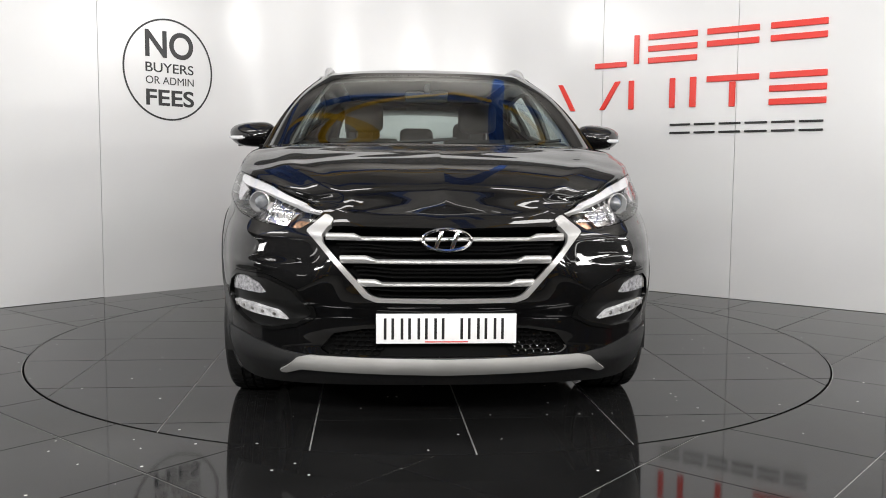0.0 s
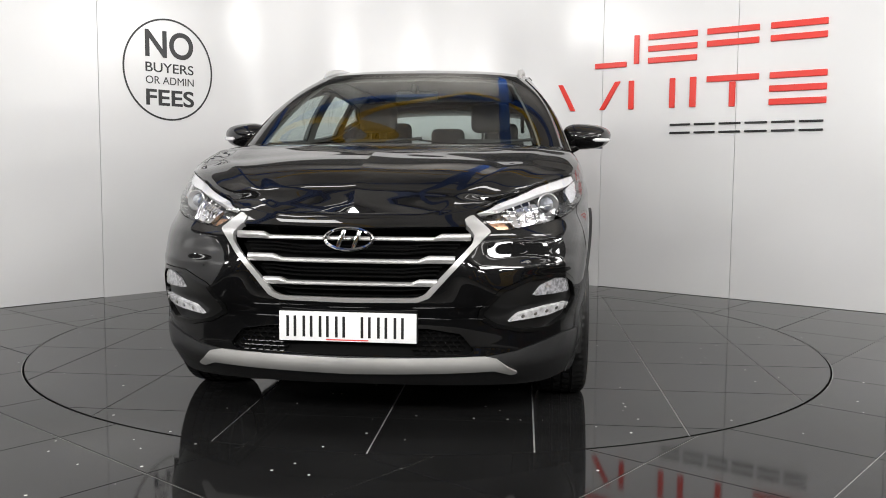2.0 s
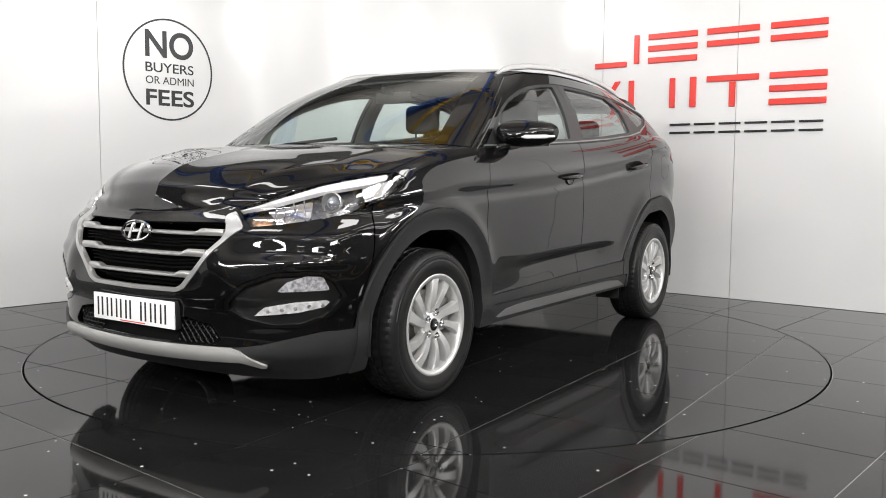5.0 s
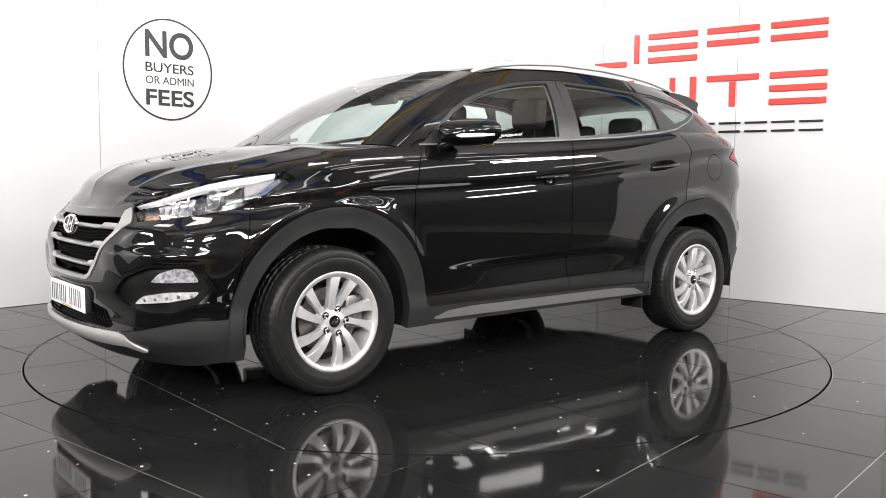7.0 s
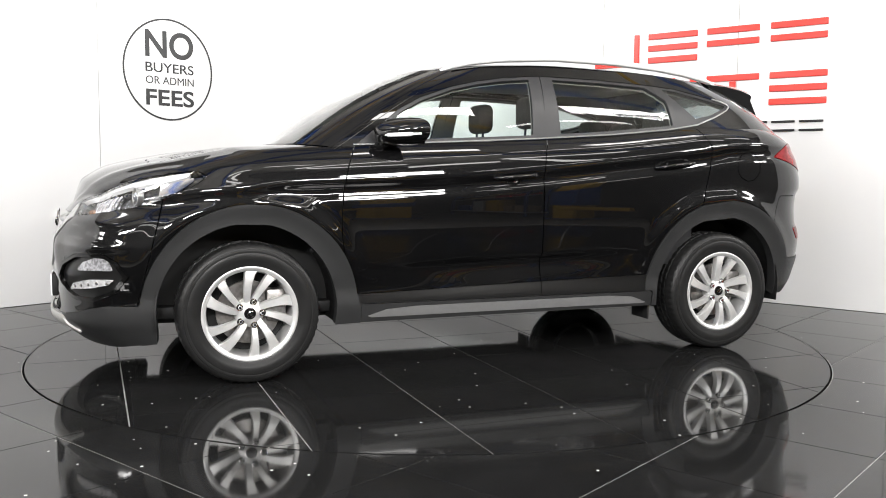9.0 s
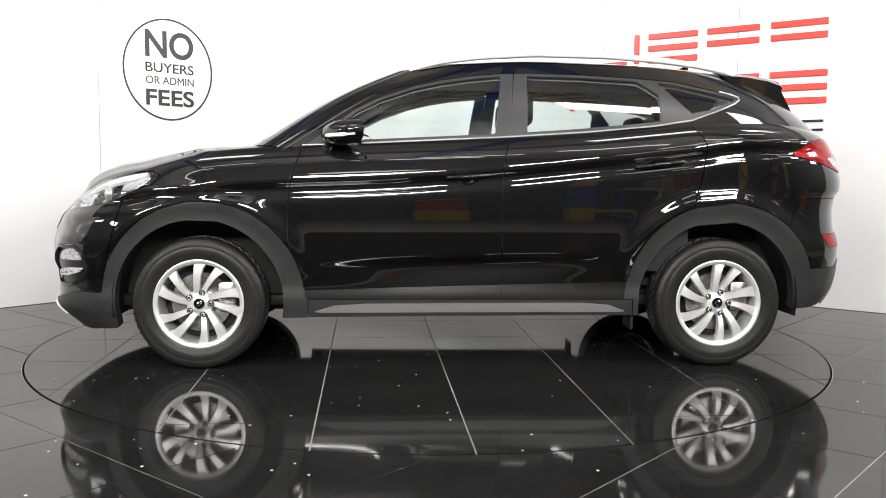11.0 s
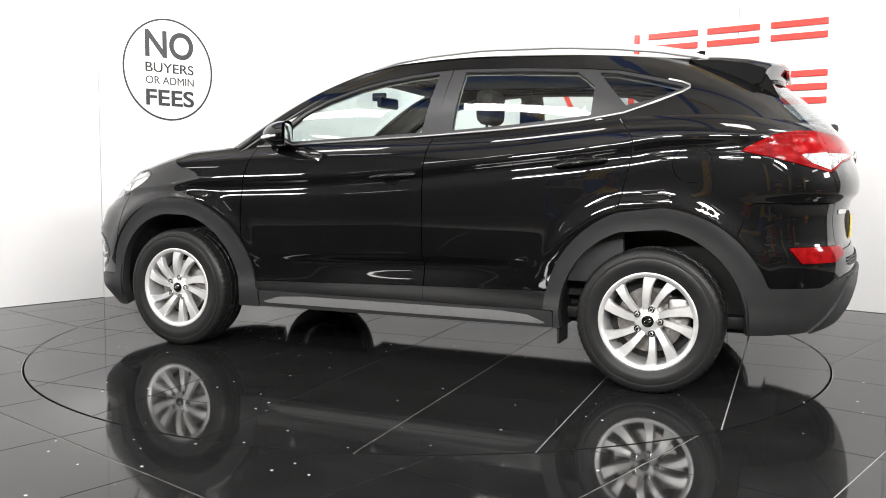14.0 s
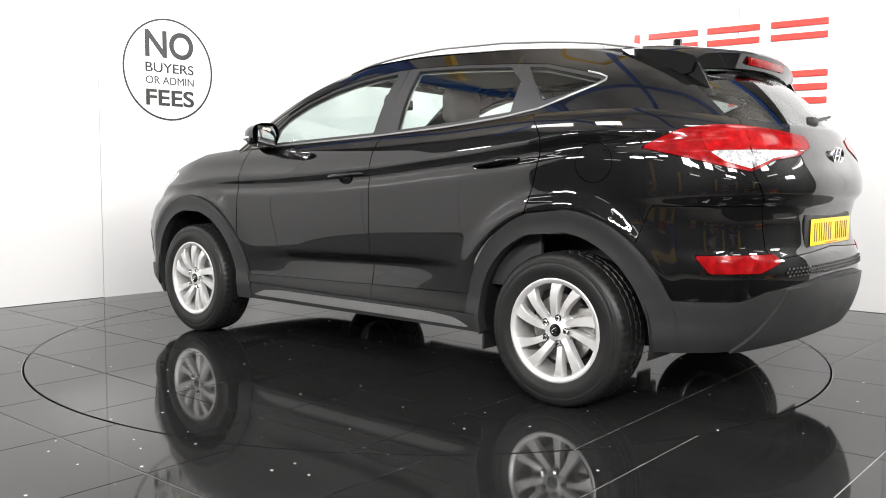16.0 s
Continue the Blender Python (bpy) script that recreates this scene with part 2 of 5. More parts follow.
def skin_part(name, skin, mat, parent, depth=0.012, label=""):
    """Links a skin as one mesh with turned-in edges."""
    if not skin.faces:
        return None
    p, nrm, faces = list(skin.p), list(skin.n), list(skin.faces)
    if depth:
        count = {}
        for f in faces:
            for a, b in zip(f, f[1:] + f[:1]):
                count[(a, b)] = 1
        rim = [(a, b) for a, b in count if (b, a) not in count]
        inner, outer = {}, {}
        for a, b in rim:
            for i in (a, b):
                if i not in inner:
                    outer[i] = len(p)
                    p.append(skin.p[i])
                    nrm.append(skin.n[i])
                    inner[i] = len(p)
                    p.append(skin.p[i] - skin.n[i] * depth)
                    nrm.append(skin.n[i])
            e = skin.p[b] - skin.p[a]
            side = np.cross(e, skin.n[a])
            side /= max(np.linalg.norm(side), 1e-9)
            for i in (a, b):
                nrm[outer[i]] = nrm[outer[i]] * 0.3 + side
                nrm[inner[i]] = side
            faces.append((outer[b], outer[a], inner[a], inner[b]))
    me = bpy.data.meshes.new(name)
    me.from_pydata([tuple(v) for v in p], [], faces)
    me.materials.append(mat)
    me.shade_smooth()
    nn = np.array(nrm)
    nn /= np.maximum(np.linalg.norm(nn, axis=1, keepdims=True), 1e-9)
    me.normals_split_custom_set_from_vertices([tuple(v) for v in nn])
    ob = new(name, me)
    ob.parent = parent
    if label:
        ob["label"] = label
    return ob


def part(name, bm, mat, parent, label="", smooth=40, m=None):
    """Links a bmesh as one mesh object under a thing or a part."""
    if m is not None:
        bm.transform(m)
    bmesh.ops.recalc_face_normals(bm, faces=bm.faces)
    me = bpy.data.meshes.new(name)
    bm.to_mesh(me)
    bm.free()
    if smooth:
        me.shade_smooth()
        me.set_sharp_from_angle(angle=radians(smooth))
    if mat:
        me.materials.append(mat)
    ob = new(name, me)
    ob.parent = parent
    if label:
        ob["label"] = label
    return ob


def box(sx, sy, sz, x=0, y=0, z=0, bevel=0.0, seg=2, bm=None):
    bm = bm or bmesh.new()
    r = bmesh.ops.create_cube(bm, size=1, matrix=Matrix.Translation((x, y, z)) @ Matrix.Diagonal((sx, sy, sz, 1)))
    if bevel:
        edges = list({e for v in r["verts"] for e in v.link_edges})
        bmesh.ops.bevel(bm, geom=edges, offset=bevel, segments=seg, affect="EDGES", profile=0.5)
    return bm


def prism(outline, depth, bevel=0.0, bm=None, m=None):
    """An outline in x, y raised along z by depth."""
    bm = bm or bmesh.new()
    lo = [bm.verts.new((a, b, 0)) for a, b in outline]
    hi = [bm.verts.new((a, b, depth)) for a, b in outline]
    top = bm.faces.new(hi)
    bm.faces.new(lo[::-1])
    k = len(lo)
    for i in range(k):
        bm.faces.new((lo[i], lo[(i + 1) % k], hi[(i + 1) % k], hi[i]))
    if bevel:
        bmesh.ops.bevel(bm, geom=list(top.edges), offset=bevel, segments=2, affect="EDGES", profile=0.5)
    if m is not None:
        bmesh.ops.transform(bm, matrix=m, verts=bm.verts)
    return bm


def tube(path, radius, sides=8, flat=1.0, bm=None, up=(0, 0, 1)):
    """A rounded bar along a path; radius may be one number or one for each point."""
    bm = bm or bmesh.new()
    pts = [Vector(p) for p in path]
    rs = radius if isinstance(radius, (list, tuple)) else [radius] * len(pts)
    rings = []
    for i, p in enumerate(pts):
        d = (pts[min(i + 1, len(pts) - 1)] - pts[max(i - 1, 0)]).normalized()
        a = d.cross(Vector(up)).normalized()
        b = a.cross(d).normalized()
        rings.append([bm.verts.new(p + rs[i] * (a * math.cos(t) + b * flat * math.sin(t))) for t in [math.tau * k / sides for k in range(sides)]])
    for r, s in zip(rings, rings[1:]):
        for k in range(sides):
            bm.faces.new((r[k], r[(k + 1) % sides], s[(k + 1) % sides], s[k]))
    bm.faces.new(rings[0][::-1])
    bm.faces.new(rings[-1])
    return bm


def revolve(profile, seg=64, bm=None, closed=False, bump=None):
    """Turns (radius, y) points about the y axis."""
    bm = bm or bmesh.new()
    rings = []
    for k in range(seg):
        a = math.tau * k / seg
        ring = []
        for j, (r, y) in enumerate(profile):
            rr = r + (bump(k, j) if bump else 0)
            ring.append(bm.verts.new((rr * math.cos(a), y, rr * math.sin(a))))
        rings.append(ring)
    n = len(profile)
    for k in range(seg):
        r, s = rings[k], rings[(k + 1) % seg]
        for j in range(n if closed else n - 1):
            bm.faces.new((r[j], r[(j + 1) % n], s[(j + 1) % n], s[j]))
    return bm



# ---- the place ----
def text_mesh(words, x0, x1, z0, z1, bold=0.0):
    """The words as a flat raised mesh that fills the box x0..x1, z0..z1 in its own x, z plane."""
    cu = bpy.data.curves.new("lettering", "FONT")
    cu.body, cu.size, cu.extrude, cu.offset = words, 1.0, 0.004, bold
    ob = new("lettering", cu)
    me = bpy.data.meshes.new_from_object(ob.evaluated_get(bpy.context.evaluated_depsgraph_get()))
    bpy.data.objects.remove(ob)
    bpy.data.curves.remove(cu)
    co = np.array([v.co for v in me.vertices])
    lo, hi = co.min(0), co.max(0)
    for v in me.vertices:
        a, b = (v.co.x - lo[0]) / (hi[0] - lo[0]), (v.co.y - lo[1]) / (hi[1] - lo[1])
        v.co = (x0 + a * (x1 - x0), -0.002 * (v.co.z > 0), z0 + b * (z1 - z0))
    return me


# walls: white panels 1.2 m wide on two flat runs with a round cove between them
WALL_H, PANEL = 3.0, 1.2
L0, LD = Vector((-3.11, 1.01, 0)), Vector((0.6796, 0.7336, 0))
R0, RD = Vector((1.87, 2.16, 0)), Vector((0.7756, -0.6312, 0))
CORNER, TAN = Vector((-0.361, 3.976, 0)), 2.22
wall_l, wall_r = tagged(new("wall_west"), kind="structure"), tagged(new("wall_east"), kind="structure")
wall_c = tagged(new("wall_cove"), kind="structure")


def wall_panel(parent, a, b, inward, name="panel"):
    """One panel from a to b, with small round edges, proud of the wall behind it."""
    d = (b - a)
    n = d.length
    bm = box(n - 0.004, 0.02, WALL_H - 0.004, n / 2, 0.0, WALL_H / 2, 0.002, 1)
    ang = math.atan2(d.y, d.x)
    m = Matrix.Translation(a + inward * -0.01) @ Matrix.Rotation(ang, 4, "Z")
    return part(name, bm, M_WALL, parent, smooth=30, m=m)


IN_L, IN_R = Vector((0.7336, -0.6796, 0)), Vector((-0.6312, -0.7756, 0))
ends_l = [-6.0, -5.21, -4.01, -2.81, -1.61, -0.41, 0.79]
for s0, s1 in zip(ends_l, ends_l[1:]):
    wall_panel(wall_l, L0 + LD * s0, L0 + LD * s1, IN_L)
ends_r = [-0.48, 0.71, 1.91, 3.11, 4.31]
for s0, s1 in zip(ends_r, ends_r[1:]):
    wall_panel(wall_r, R0 + RD * s0, R0 + RD * s1, IN_R)
for parent, p0, dv, inw, e in ((wall_l, L0, LD, IN_L, ends_l), (wall_r, R0, RD, IN_R, ends_r)):
    bm = box(e[-1] - e[0], 0.12, WALL_H, (e[0] + e[-1]) / 2, 0, WALL_H / 2)
    part("backing_wall", bm, M_WALLBACK, parent, m=Matrix.Translation(p0 - inw * 0.085) @ Matrix.Rotation(math.atan2(dv.y, dv.x), 4, "Z"))
# the cove
pa, pb = CORNER - LD * TAN, CORNER + RD * TAN
turn = math.acos(LD.dot(RD))
rad = TAN / math.tan(turn / 2)
cen = pa + IN_L * rad
a0 = math.atan2(pa.y - cen.y, pa.x - cen.x)
bm = bmesh.new()
cols = []
spine = [(L0 + LD * 0.792, -IN_L)] + [(cen + rad * Vector((math.cos(a), math.sin(a), 0)), Vector((math.cos(a), math.sin(a), 0))) for a in (a0 - turn * k / 64 for k in range(65))] + [(R0 + RD * -0.482, -IN_R)]
for p, away in spine:
    cols.append([bm.verts.new((p.x + away.x * d, p.y + away.y * d, z)) for d, z in ((0, 0), (0, WALL_H), (0.12, WALL_H), (0.12, 0))])
for p, q in zip(cols, cols[1:]):
    for i in range(4):
        bm.faces.new((p[i], p[(i + 1) % 4], q[(i + 1) % 4], q[i]))
bm.faces.new(cols[0]), bm.faces.new(cols[-1])
part("curved_panel", bm, M_WALL, wall_c, smooth=30)

# the round notice on one wall
m_l = Matrix.Translation(L0 + IN_L * 0.0015) @ Matrix.Rotation(math.atan2(LD.y, LD.x), 4, "Z")
notice = tagged(new("wall_notice"), "round black-lettered vinyl notice stuck on the white wall", "sign")
notice.matrix_world = m_l
bm = bmesh.new()
rings = []
for k in range(96):
    a = math.tau * k / 96
    rings.append([bm.verts.new((1.397 + r * math.cos(a), y, 1.823 + 1.01 * r * math.sin(a))) for r, y in ((0.408, 0), (0.408, -0.003), (0.394, -0.003), (0.394, 0))])
for k in range(96):
    for i in range(3):
        bm.faces.new((rings[k][i], rings[k][i + 1], rings[(k + 1) % 96][i + 1], rings[(k + 1) % 96][i]))
part("ring", bm, M_VINYL, notice)
for words, z0, z1, bold in (("NO", 1.915, 2.135, 0.020), ("BUYERS", 1.797, 1.874, 0.008), ("OR ADMIN", 1.703, 1.764, 0.0), ("FEES", 1.528, 1.66, 0.020)):
    me = text_mesh(words, 1.186, 1.624, z0, z1, bold)
    me.materials.append(M_VINYL)
    new("lettering", me).parent = notice

# the wall sign: plain bars in its colours
m_r = Matrix.Translation(R0 + IN_R * 0.001) @ Matrix.Rotation(math.atan2(RD.y, RD.x), 4, "Z")
wall_sign = tagged(new("wall_sign"), "red and black raised bars of a company sign on the wall", "sign")
wall_sign.matrix_world = m_r


def sign_bar(s0, s1, z0, z1, mat, lean=0.0):
    bm = box(s1 - s0, 0.018, z1 - z0, (s0 + s1) / 2, -0.009, (z0 + z1) / 2, 0.003, 1)
    if lean:
        for v in bm.verts:
            v.co.x += lean * (v.co.z - z0)
    part("bar", bm, mat, wall_sign)


def stripes(s0, s1, z0, z1, rows, thick, mat):
    for r in rows:
        z = z0 + (z1 - z0 - thick) * r
        sign_bar(s0, s1, z, z + thick, mat)


for s0, s1, rows in ((-0.05, 0.378, (0, 0.5, 1)), (0.46, 0.878, (0.5, 1)), (0.967, 1.385, (0.5, 1))):
    stripes(s0, s1, 1.930, 2.173, rows, 0.048, M_SIGNRED)
sign_bar(-0.55, -0.25, 1.916, 1.962, M_SIGNRED), sign_bar(-0.180, -0.135, 1.935, 2.176, M_SIGNRED)
stripes(0.970, 1.394, 1.543, 1.794, (0, 0.5, 1), 0.048, M_SIGNRED)
stripes(0.467, 0.887, 1.543, 1.794, (1,), 0.048, M_SIGNRED)
for s0, s1 in ((-0.222, -0.175), (0.150, 0.197), (0.326, 0.378)):
    sign_bar(s0, s1, 1.553, 1.797, M_SIGNRED)
sign_bar(0.655, 0.703, 1.543, 1.741, M_SIGNRED)
sign_bar(-0.790, -0.742, 1.558, 1.797, M_SIGNRED, -0.55), sign_bar(-0.500, -0.450, 1.558, 1.797, M_SIGNRED, 0.62)
for k in range(6):
    s = 0.162 + k * 0.2085
    for z in (1.338, 1.405):
        sign_bar(s, s + 0.175, z, z + 0.016, M_SIGNBLACK)

# floor: polished tiles 0.6 m wide, and the round turntable let into it
T, GROUT = 0.6, 0.0030
floor = tagged(new("floor"), kind="structure")
bm = bmesh.new()
inner = [bm.verts.new(((TABLE_R + 0.006) * math.cos(math.tau * k / 128), (TABLE_R + 0.006) * math.sin(math.tau * k / 128), -0.003)) for k in range(128)]
outer = [bm.verts.new((12 * math.cos(math.tau * k / 128), 12 * math.sin(math.tau * k / 128), -0.003)) for k in range(128)]
for k in range(128):
    j = (k + 1) % 128
    bm.faces.new((inner[k], inner[j], outer[j], outer[k]))
part("screed", bm, M_GROUT, floor, smooth=0)
bm = bmesh.new()
rim = [[bm.verts.new(((TABLE_R + 0.006) * math.cos(math.tau * k / 128), (TABLE_R + 0.006) * math.sin(math.tau * k / 128), z)) for z in (-0.003, -0.05)] for k in range(128)]
for k in range(128):
    j = (k + 1) % 128
    bm.faces.new((rim[j][0], rim[k][0], rim[k][1], rim[j][1]))
bm.faces.new([r[1] for r in rim])
part("turntable_pit", bm, M_VOID, floor, smooth=0)
turntable = tagged(new("turntable"), "round turntable of polished black tiles let into the floor", "turntable")
bm = bmesh.new()
rim = [[bm.verts.new(((TABLE_R - 0.004) * math.cos(math.tau * k / 128), (TABLE_R - 0.004) * math.sin(math.tau * k / 128), z)) for z in (-0.003, -0.045)] for k in range(128)]
for k in range(128):
    j = (k + 1) % 128
    bm.faces.new((rim[k][0], rim[j][0], rim[j][1], rim[k][1]))
part("deck_rim", bm, M_VOID, turntable, smooth=0)
bm = bmesh.new()
bm.faces.new([bm.verts.new(((TABLE_R - 0.0045) * math.cos(math.tau * k / 128), (TABLE_R - 0.0045) * math.sin(math.tau * k / 128), -0.003)) for k in range(128)])
part("deck", bm, M_GROUT, turntable, smooth=0)


def tile_mesh():
    bm = box(T - 2 * GROUT, T - 2 * GROUT, 0.006, 0, 0, -0.003)
    bmesh.ops.delete(bm, geom=[f for f in bm.faces if f.normal.z < -0.5], context="FACES_ONLY")
    me = bpy.data.meshes.new("tile")
    bm.to_mesh(me)
    bm.free()
    me.materials.append(M_FLOOR)
    return me


TILE = tile_mesh()


def lay(parent, angle, ox, oy, inside, reach):
    """Tiles on a grid turned by angle: whole ones share a mesh, those at the ring are cut to it."""
    c, s = math.cos(radians(angle)), math.sin(radians(angle))
    n = int(reach / T) + 2
    r = TABLE_R - 0.004 if inside else TABLE_R + 0.0095
    for i in range(-n, n):
        for j in range(-n, n):
            u, v = ox + (i + 0.5) * T, oy + (j + 0.5) * T
            x, y = c * u - s * v, s * u + c * v
            d = math.hypot(x, y)
            if inside and d > r + 0.45 or not inside and (d < r - 0.45 or not keep(x, y)):
                continue
            if inside and d < r - 0.44 or not inside and d > r + 0.44:
                ob = new("tile", TILE)
                ob.parent = parent
                ob.matrix_basis = pose(x, y, 0, 0, 0, angle)
                continue
            h = T / 2 - GROUT
            q = np.linspace(-h, h, 13)
            g = np.zeros((13, 13, 3))
            g[..., 0], g[..., 1] = np.meshgrid(q, q)
            g = np.stack([x + c * g[..., 0] - s * g[..., 1], y + s * g[..., 0] + c * g[..., 1], 0 * g[..., 0]], -1)
            sk = grid_skin(g)
            if sk.n[0][2] < 0:
                sk = Skin(sk.p, -sk.n, [f[::-1] for f in sk.faces])
            a, b = sk.cut(lambda X, Y, Z: np.hypot(X, Y) - r)
            skin_part("tile", a if inside else b, M_FLOOR, parent, 0.004)


def keep(x, y):
    """Within the room, before the walls."""
    p = Vector((x, y, 0))
    return (p - L0).dot(IN_L) > -0.5 and (p - R0).dot(IN_R) > -0.5 and y > -5.2 and (p - CORNER).length > 1.0


# ---- the hall behind the camera, seen only as reflections ----
hall = tagged(new("wall_hall"), kind="structure")
for sx, sy, x, y in ((17, 0.2, 0, -10.1), (0.2, 12, -8.4, -4.1), (0.2, 12, 8.4, -4.1), (17, 0.2, 0, 6.5)):
    part("hall_wall", box(sx, sy, 6, x, y, 3), M_HALL, hall)
for sx, sy, x, y in ((0.2, 7, -8.4, 3.3), (0.2, 7, 8.4, 3.3)):
    part("hall_wall", box(sx, sy, 6, x, y, 3), M_HALL, hall)
ceiling = tagged(part("ceiling", box(17, 17, 0.2, 0, -1.8, 6.1), M_CEIL, None), kind="structure")
for length, x, y, a in ((16.4, 0, -5.4, 0), (16.4, 0, -1.2, 0), (16.4, 0, 2.7, 0), (14.0, 0.75, -2.0, 86), (14.0, -3.4, -2.0, 90)):
    beam = tagged(new("roof_beam"), "blue painted steel roof beam", "beam", "roof beams")
    bm = box(length, 0.20, 0.03, 0, 0, -0.165)
    box(length, 0.03, 0.30, 0, 0, 0, bm=bm)
    box(length, 0.20, 0.03, 0, 0, 0.165, bm=bm)
    part("girder", bm, M_BLUE, beam)
    beam.matrix_world = pose(x, y, 5.7 if a == 0 else 5.35, 0, 0, a)
for x, y, a in ((-1.4, 1.7, 33), (-1.4, 1.7, -33), (2.1, 1.7, 33), (2.1, 1.7, -33), (-2.6, -3.4, 32), (2.6, -3.4, -32)):
    brace = tagged(new("roof_brace"), "yellow painted steel roof brace", "beam", "roof braces")
    part("bar", box(4.2, 0.11, 0.11, 0, 0, 0), M_YELLOW, brace)
    brace.matrix_world = pose(x, y, 5.5 + 0.002 * a, 0, 0, a)
# fluorescent battens under the hall's roof, and lifting gear along its far wall
batten = tagged(new("hall_batten"), "long fluorescent batten hanging under the hall roof", "ceiling light", "hall battens")
part("case", box(1.26, 0.12, 0.06, 0, 0, 0.05, 0.01, 1), M_CASE, batten)
part("tube", tube([(-0.60, 0, -0.01), (0.60, 0, -0.01)], 0.048, 8), M_TUBE, batten)
batten.matrix_world = pose(-5.6, -5.6, 4.3)
for x, y, z, a in ((-2.0, -5.8, 4.4, 0), (2.2, -5.8, 4.4, 0), (5.8, -5.4, 4.3, 0), (-4.2, -8.8, 3.0, 0), (0.0, -9.2, 2.8, 0), (4.4, -8.8, 3.0, 0), (-7.4, -3.6, 3.0, 90), (7.4, -3.6, 3.0, 90), (-7.6, -6.4, 2.2, 90), (7.6, -6.4, 2.2, 90)):
    copy_thing(batten, pose(x, y, z, 0, 0, a))
lift = tagged(new("lift_post"), "yellow steel post of a car lift by the hall wall", "lift", "lift posts")
part("column", box(0.30, 0.26, 2.6, 0, 0, 1.3, 0.02, 1), M_YELLOW, lift)
part("foot_plate", box(0.5, 0.5, 0.03, 0, 0, 0.015), M_BLUE, lift)
part("carriage", box(0.36, 0.34, 0.5, 0, 0, 0.7, 0.02, 1), M_BLUE, lift)
part("arm", box(0.9, 0.10, 0.10, 0.45, 0.1, 0.35, 0.01, 1), M_YELLOW, lift)
lift.matrix_world = pose(-5.2, -8.6, 0)
for x, y, a in ((-1.9, -8.9, 180), (2.6, -8.8, 0), (5.6, -8.4, 180), (7.6, -6.8, 90)):
    copy_thing(lift, pose(x, y, 0, 0, 0, a))
for x, y, z, a in ((-6.4, -7.6, 3.9, 20), (-3.2, -7.9, 4.2, 8), (0.9, -6.6, 4.6, 0), (3.4, -8.2, 3.8, -10), (6.6, -7.4, 3.9, -25), (6.9, -2.6, 3.6, 80), (7.5, -0.6, 3.1, 90), (-6.9, -2.6, 3.6, 100), (5.4, -3.4, 4.6, 70), (-5.4, -3.4, 4.6, 110)):
    copy_thing(batten, pose(x, y, z, 0, 0, a))
for x in (4.4, 5.9, 7.3):
    for y in (-1.4, -2.9, -4.5, -6.0):
        copy_thing(batten, pose(x + 0.2 * y, y, 4.9 - 0.14 * x, 0, 0, 55))
for x in (-3.4, 0.2, 3.8):
    for y in (-7.0, -9.0):
        copy_thing(batten, pose(x + 0.3 * (y + 8), y, 4.5 + 0.1 * y + 0.8, 0, 0, 4))
# a drawer bench and racking along the hall's sides
bench = tagged(new("tool_bench"), "red steel drawer bench on a yellow base by the hall wall", "workbench", "tool benches")
part("base", box(0.80, 0.55, 0.30, 0, 0, 0.15, 0.01, 1), M_YELLOW, bench, "yellow base")
part("cabinet", box(0.74, 0.50, 0.36, 0, 0, 0.48, 0.01, 1), M_BENCHRED, bench)
for dx in (-0.18, 0.18):
    for dz in (0.43, 0.59):
        part("drawer", box(0.34, 0.02, 0.13, dx, -0.257, dz, 0.006, 1), M_BENCHRED, bench)
part("worktop", box(0.80, 0.58, 0.04, 0, 0, 0.70, 0.006, 1), M_CASE, bench, "grey worktop")
bench.matrix_world = pose(7.5, -3.7, 0, 0, 0, -80)
for x, y, a in ((-3.6, -9.4, 180), (1.0, -9.5, 180)):
    copy_thing(bench, pose(x, y, 0, 0, 0, a))
rack = tagged(new("storage_rack"), "grey steel rack with boxes by the hall wall", "rack", "storage racks")
for dx in (-0.9, 0.9):
    for dy in (-0.25, 0.25):
        part("upright", box(0.05, 0.05, 2.1, dx, dy, 1.05), M_BLUE, rack)
for k in range(4):
    part("shelf", box(1.85, 0.55, 0.03, 0, 0, 0.15 + 0.62 * k), M_CASE, rack)
rng = random.Random(4)
for k in range(3):
    x = -0.82
    while x < 0.6:
        w, h = rng.uniform(0.18, 0.36), rng.uniform(0.2, 0.46)
        bm = box(w, 0.4, h, x + w / 2, 0, 0.167 + 0.62 * k + h / 2, 0.005, 1)
        crate = part("storage_box", bm, rng.choice((M_CASE, M_YELLOW, M_BENCHRED, M_CARD, M_CARD, M_BLUE)), None)
        crate.parent = rack
        x += w + rng.uniform(0.03, 0.12)
rack.matrix_world = pose(7.9, -8.6, 0, 0, 0, -90)
for x, y, a in ((4.2, -9.6, 180), (-6.2, -9.6, 180)):
    copy_thing(rack, pose(x, y, 0, 0, 0, a))
# ---- the car: its body surfaces ----
WB = 1.335
XS_F, XS_R = 1.25, -1.2
front_x = curve((0.18, 2.10), (0.25, 2.185), (0.30, 2.225), (0.36, 2.215), (0.45, 2.21), (0.52, 2.225), (0.62, 2.22), (0.75, 2.195), (0.82, 2.14), (0.90, 2.08), (0.96, 2.01), (1.02, 1.93), (1.15, 1.79))
rear_x = curve((0.22, -2.05), (0.30, -2.12), (0.40, -2.178), (0.50, -2.202), (0.60, -2.208), (0.66, -2.195), (0.72, -2.170), (0.80, -2.163), (0.88, -2.178), (0.925, -2.210), (0.96, -2.213), (1.08, -2.182), (1.20, -2.118), (1.32, -2.02))
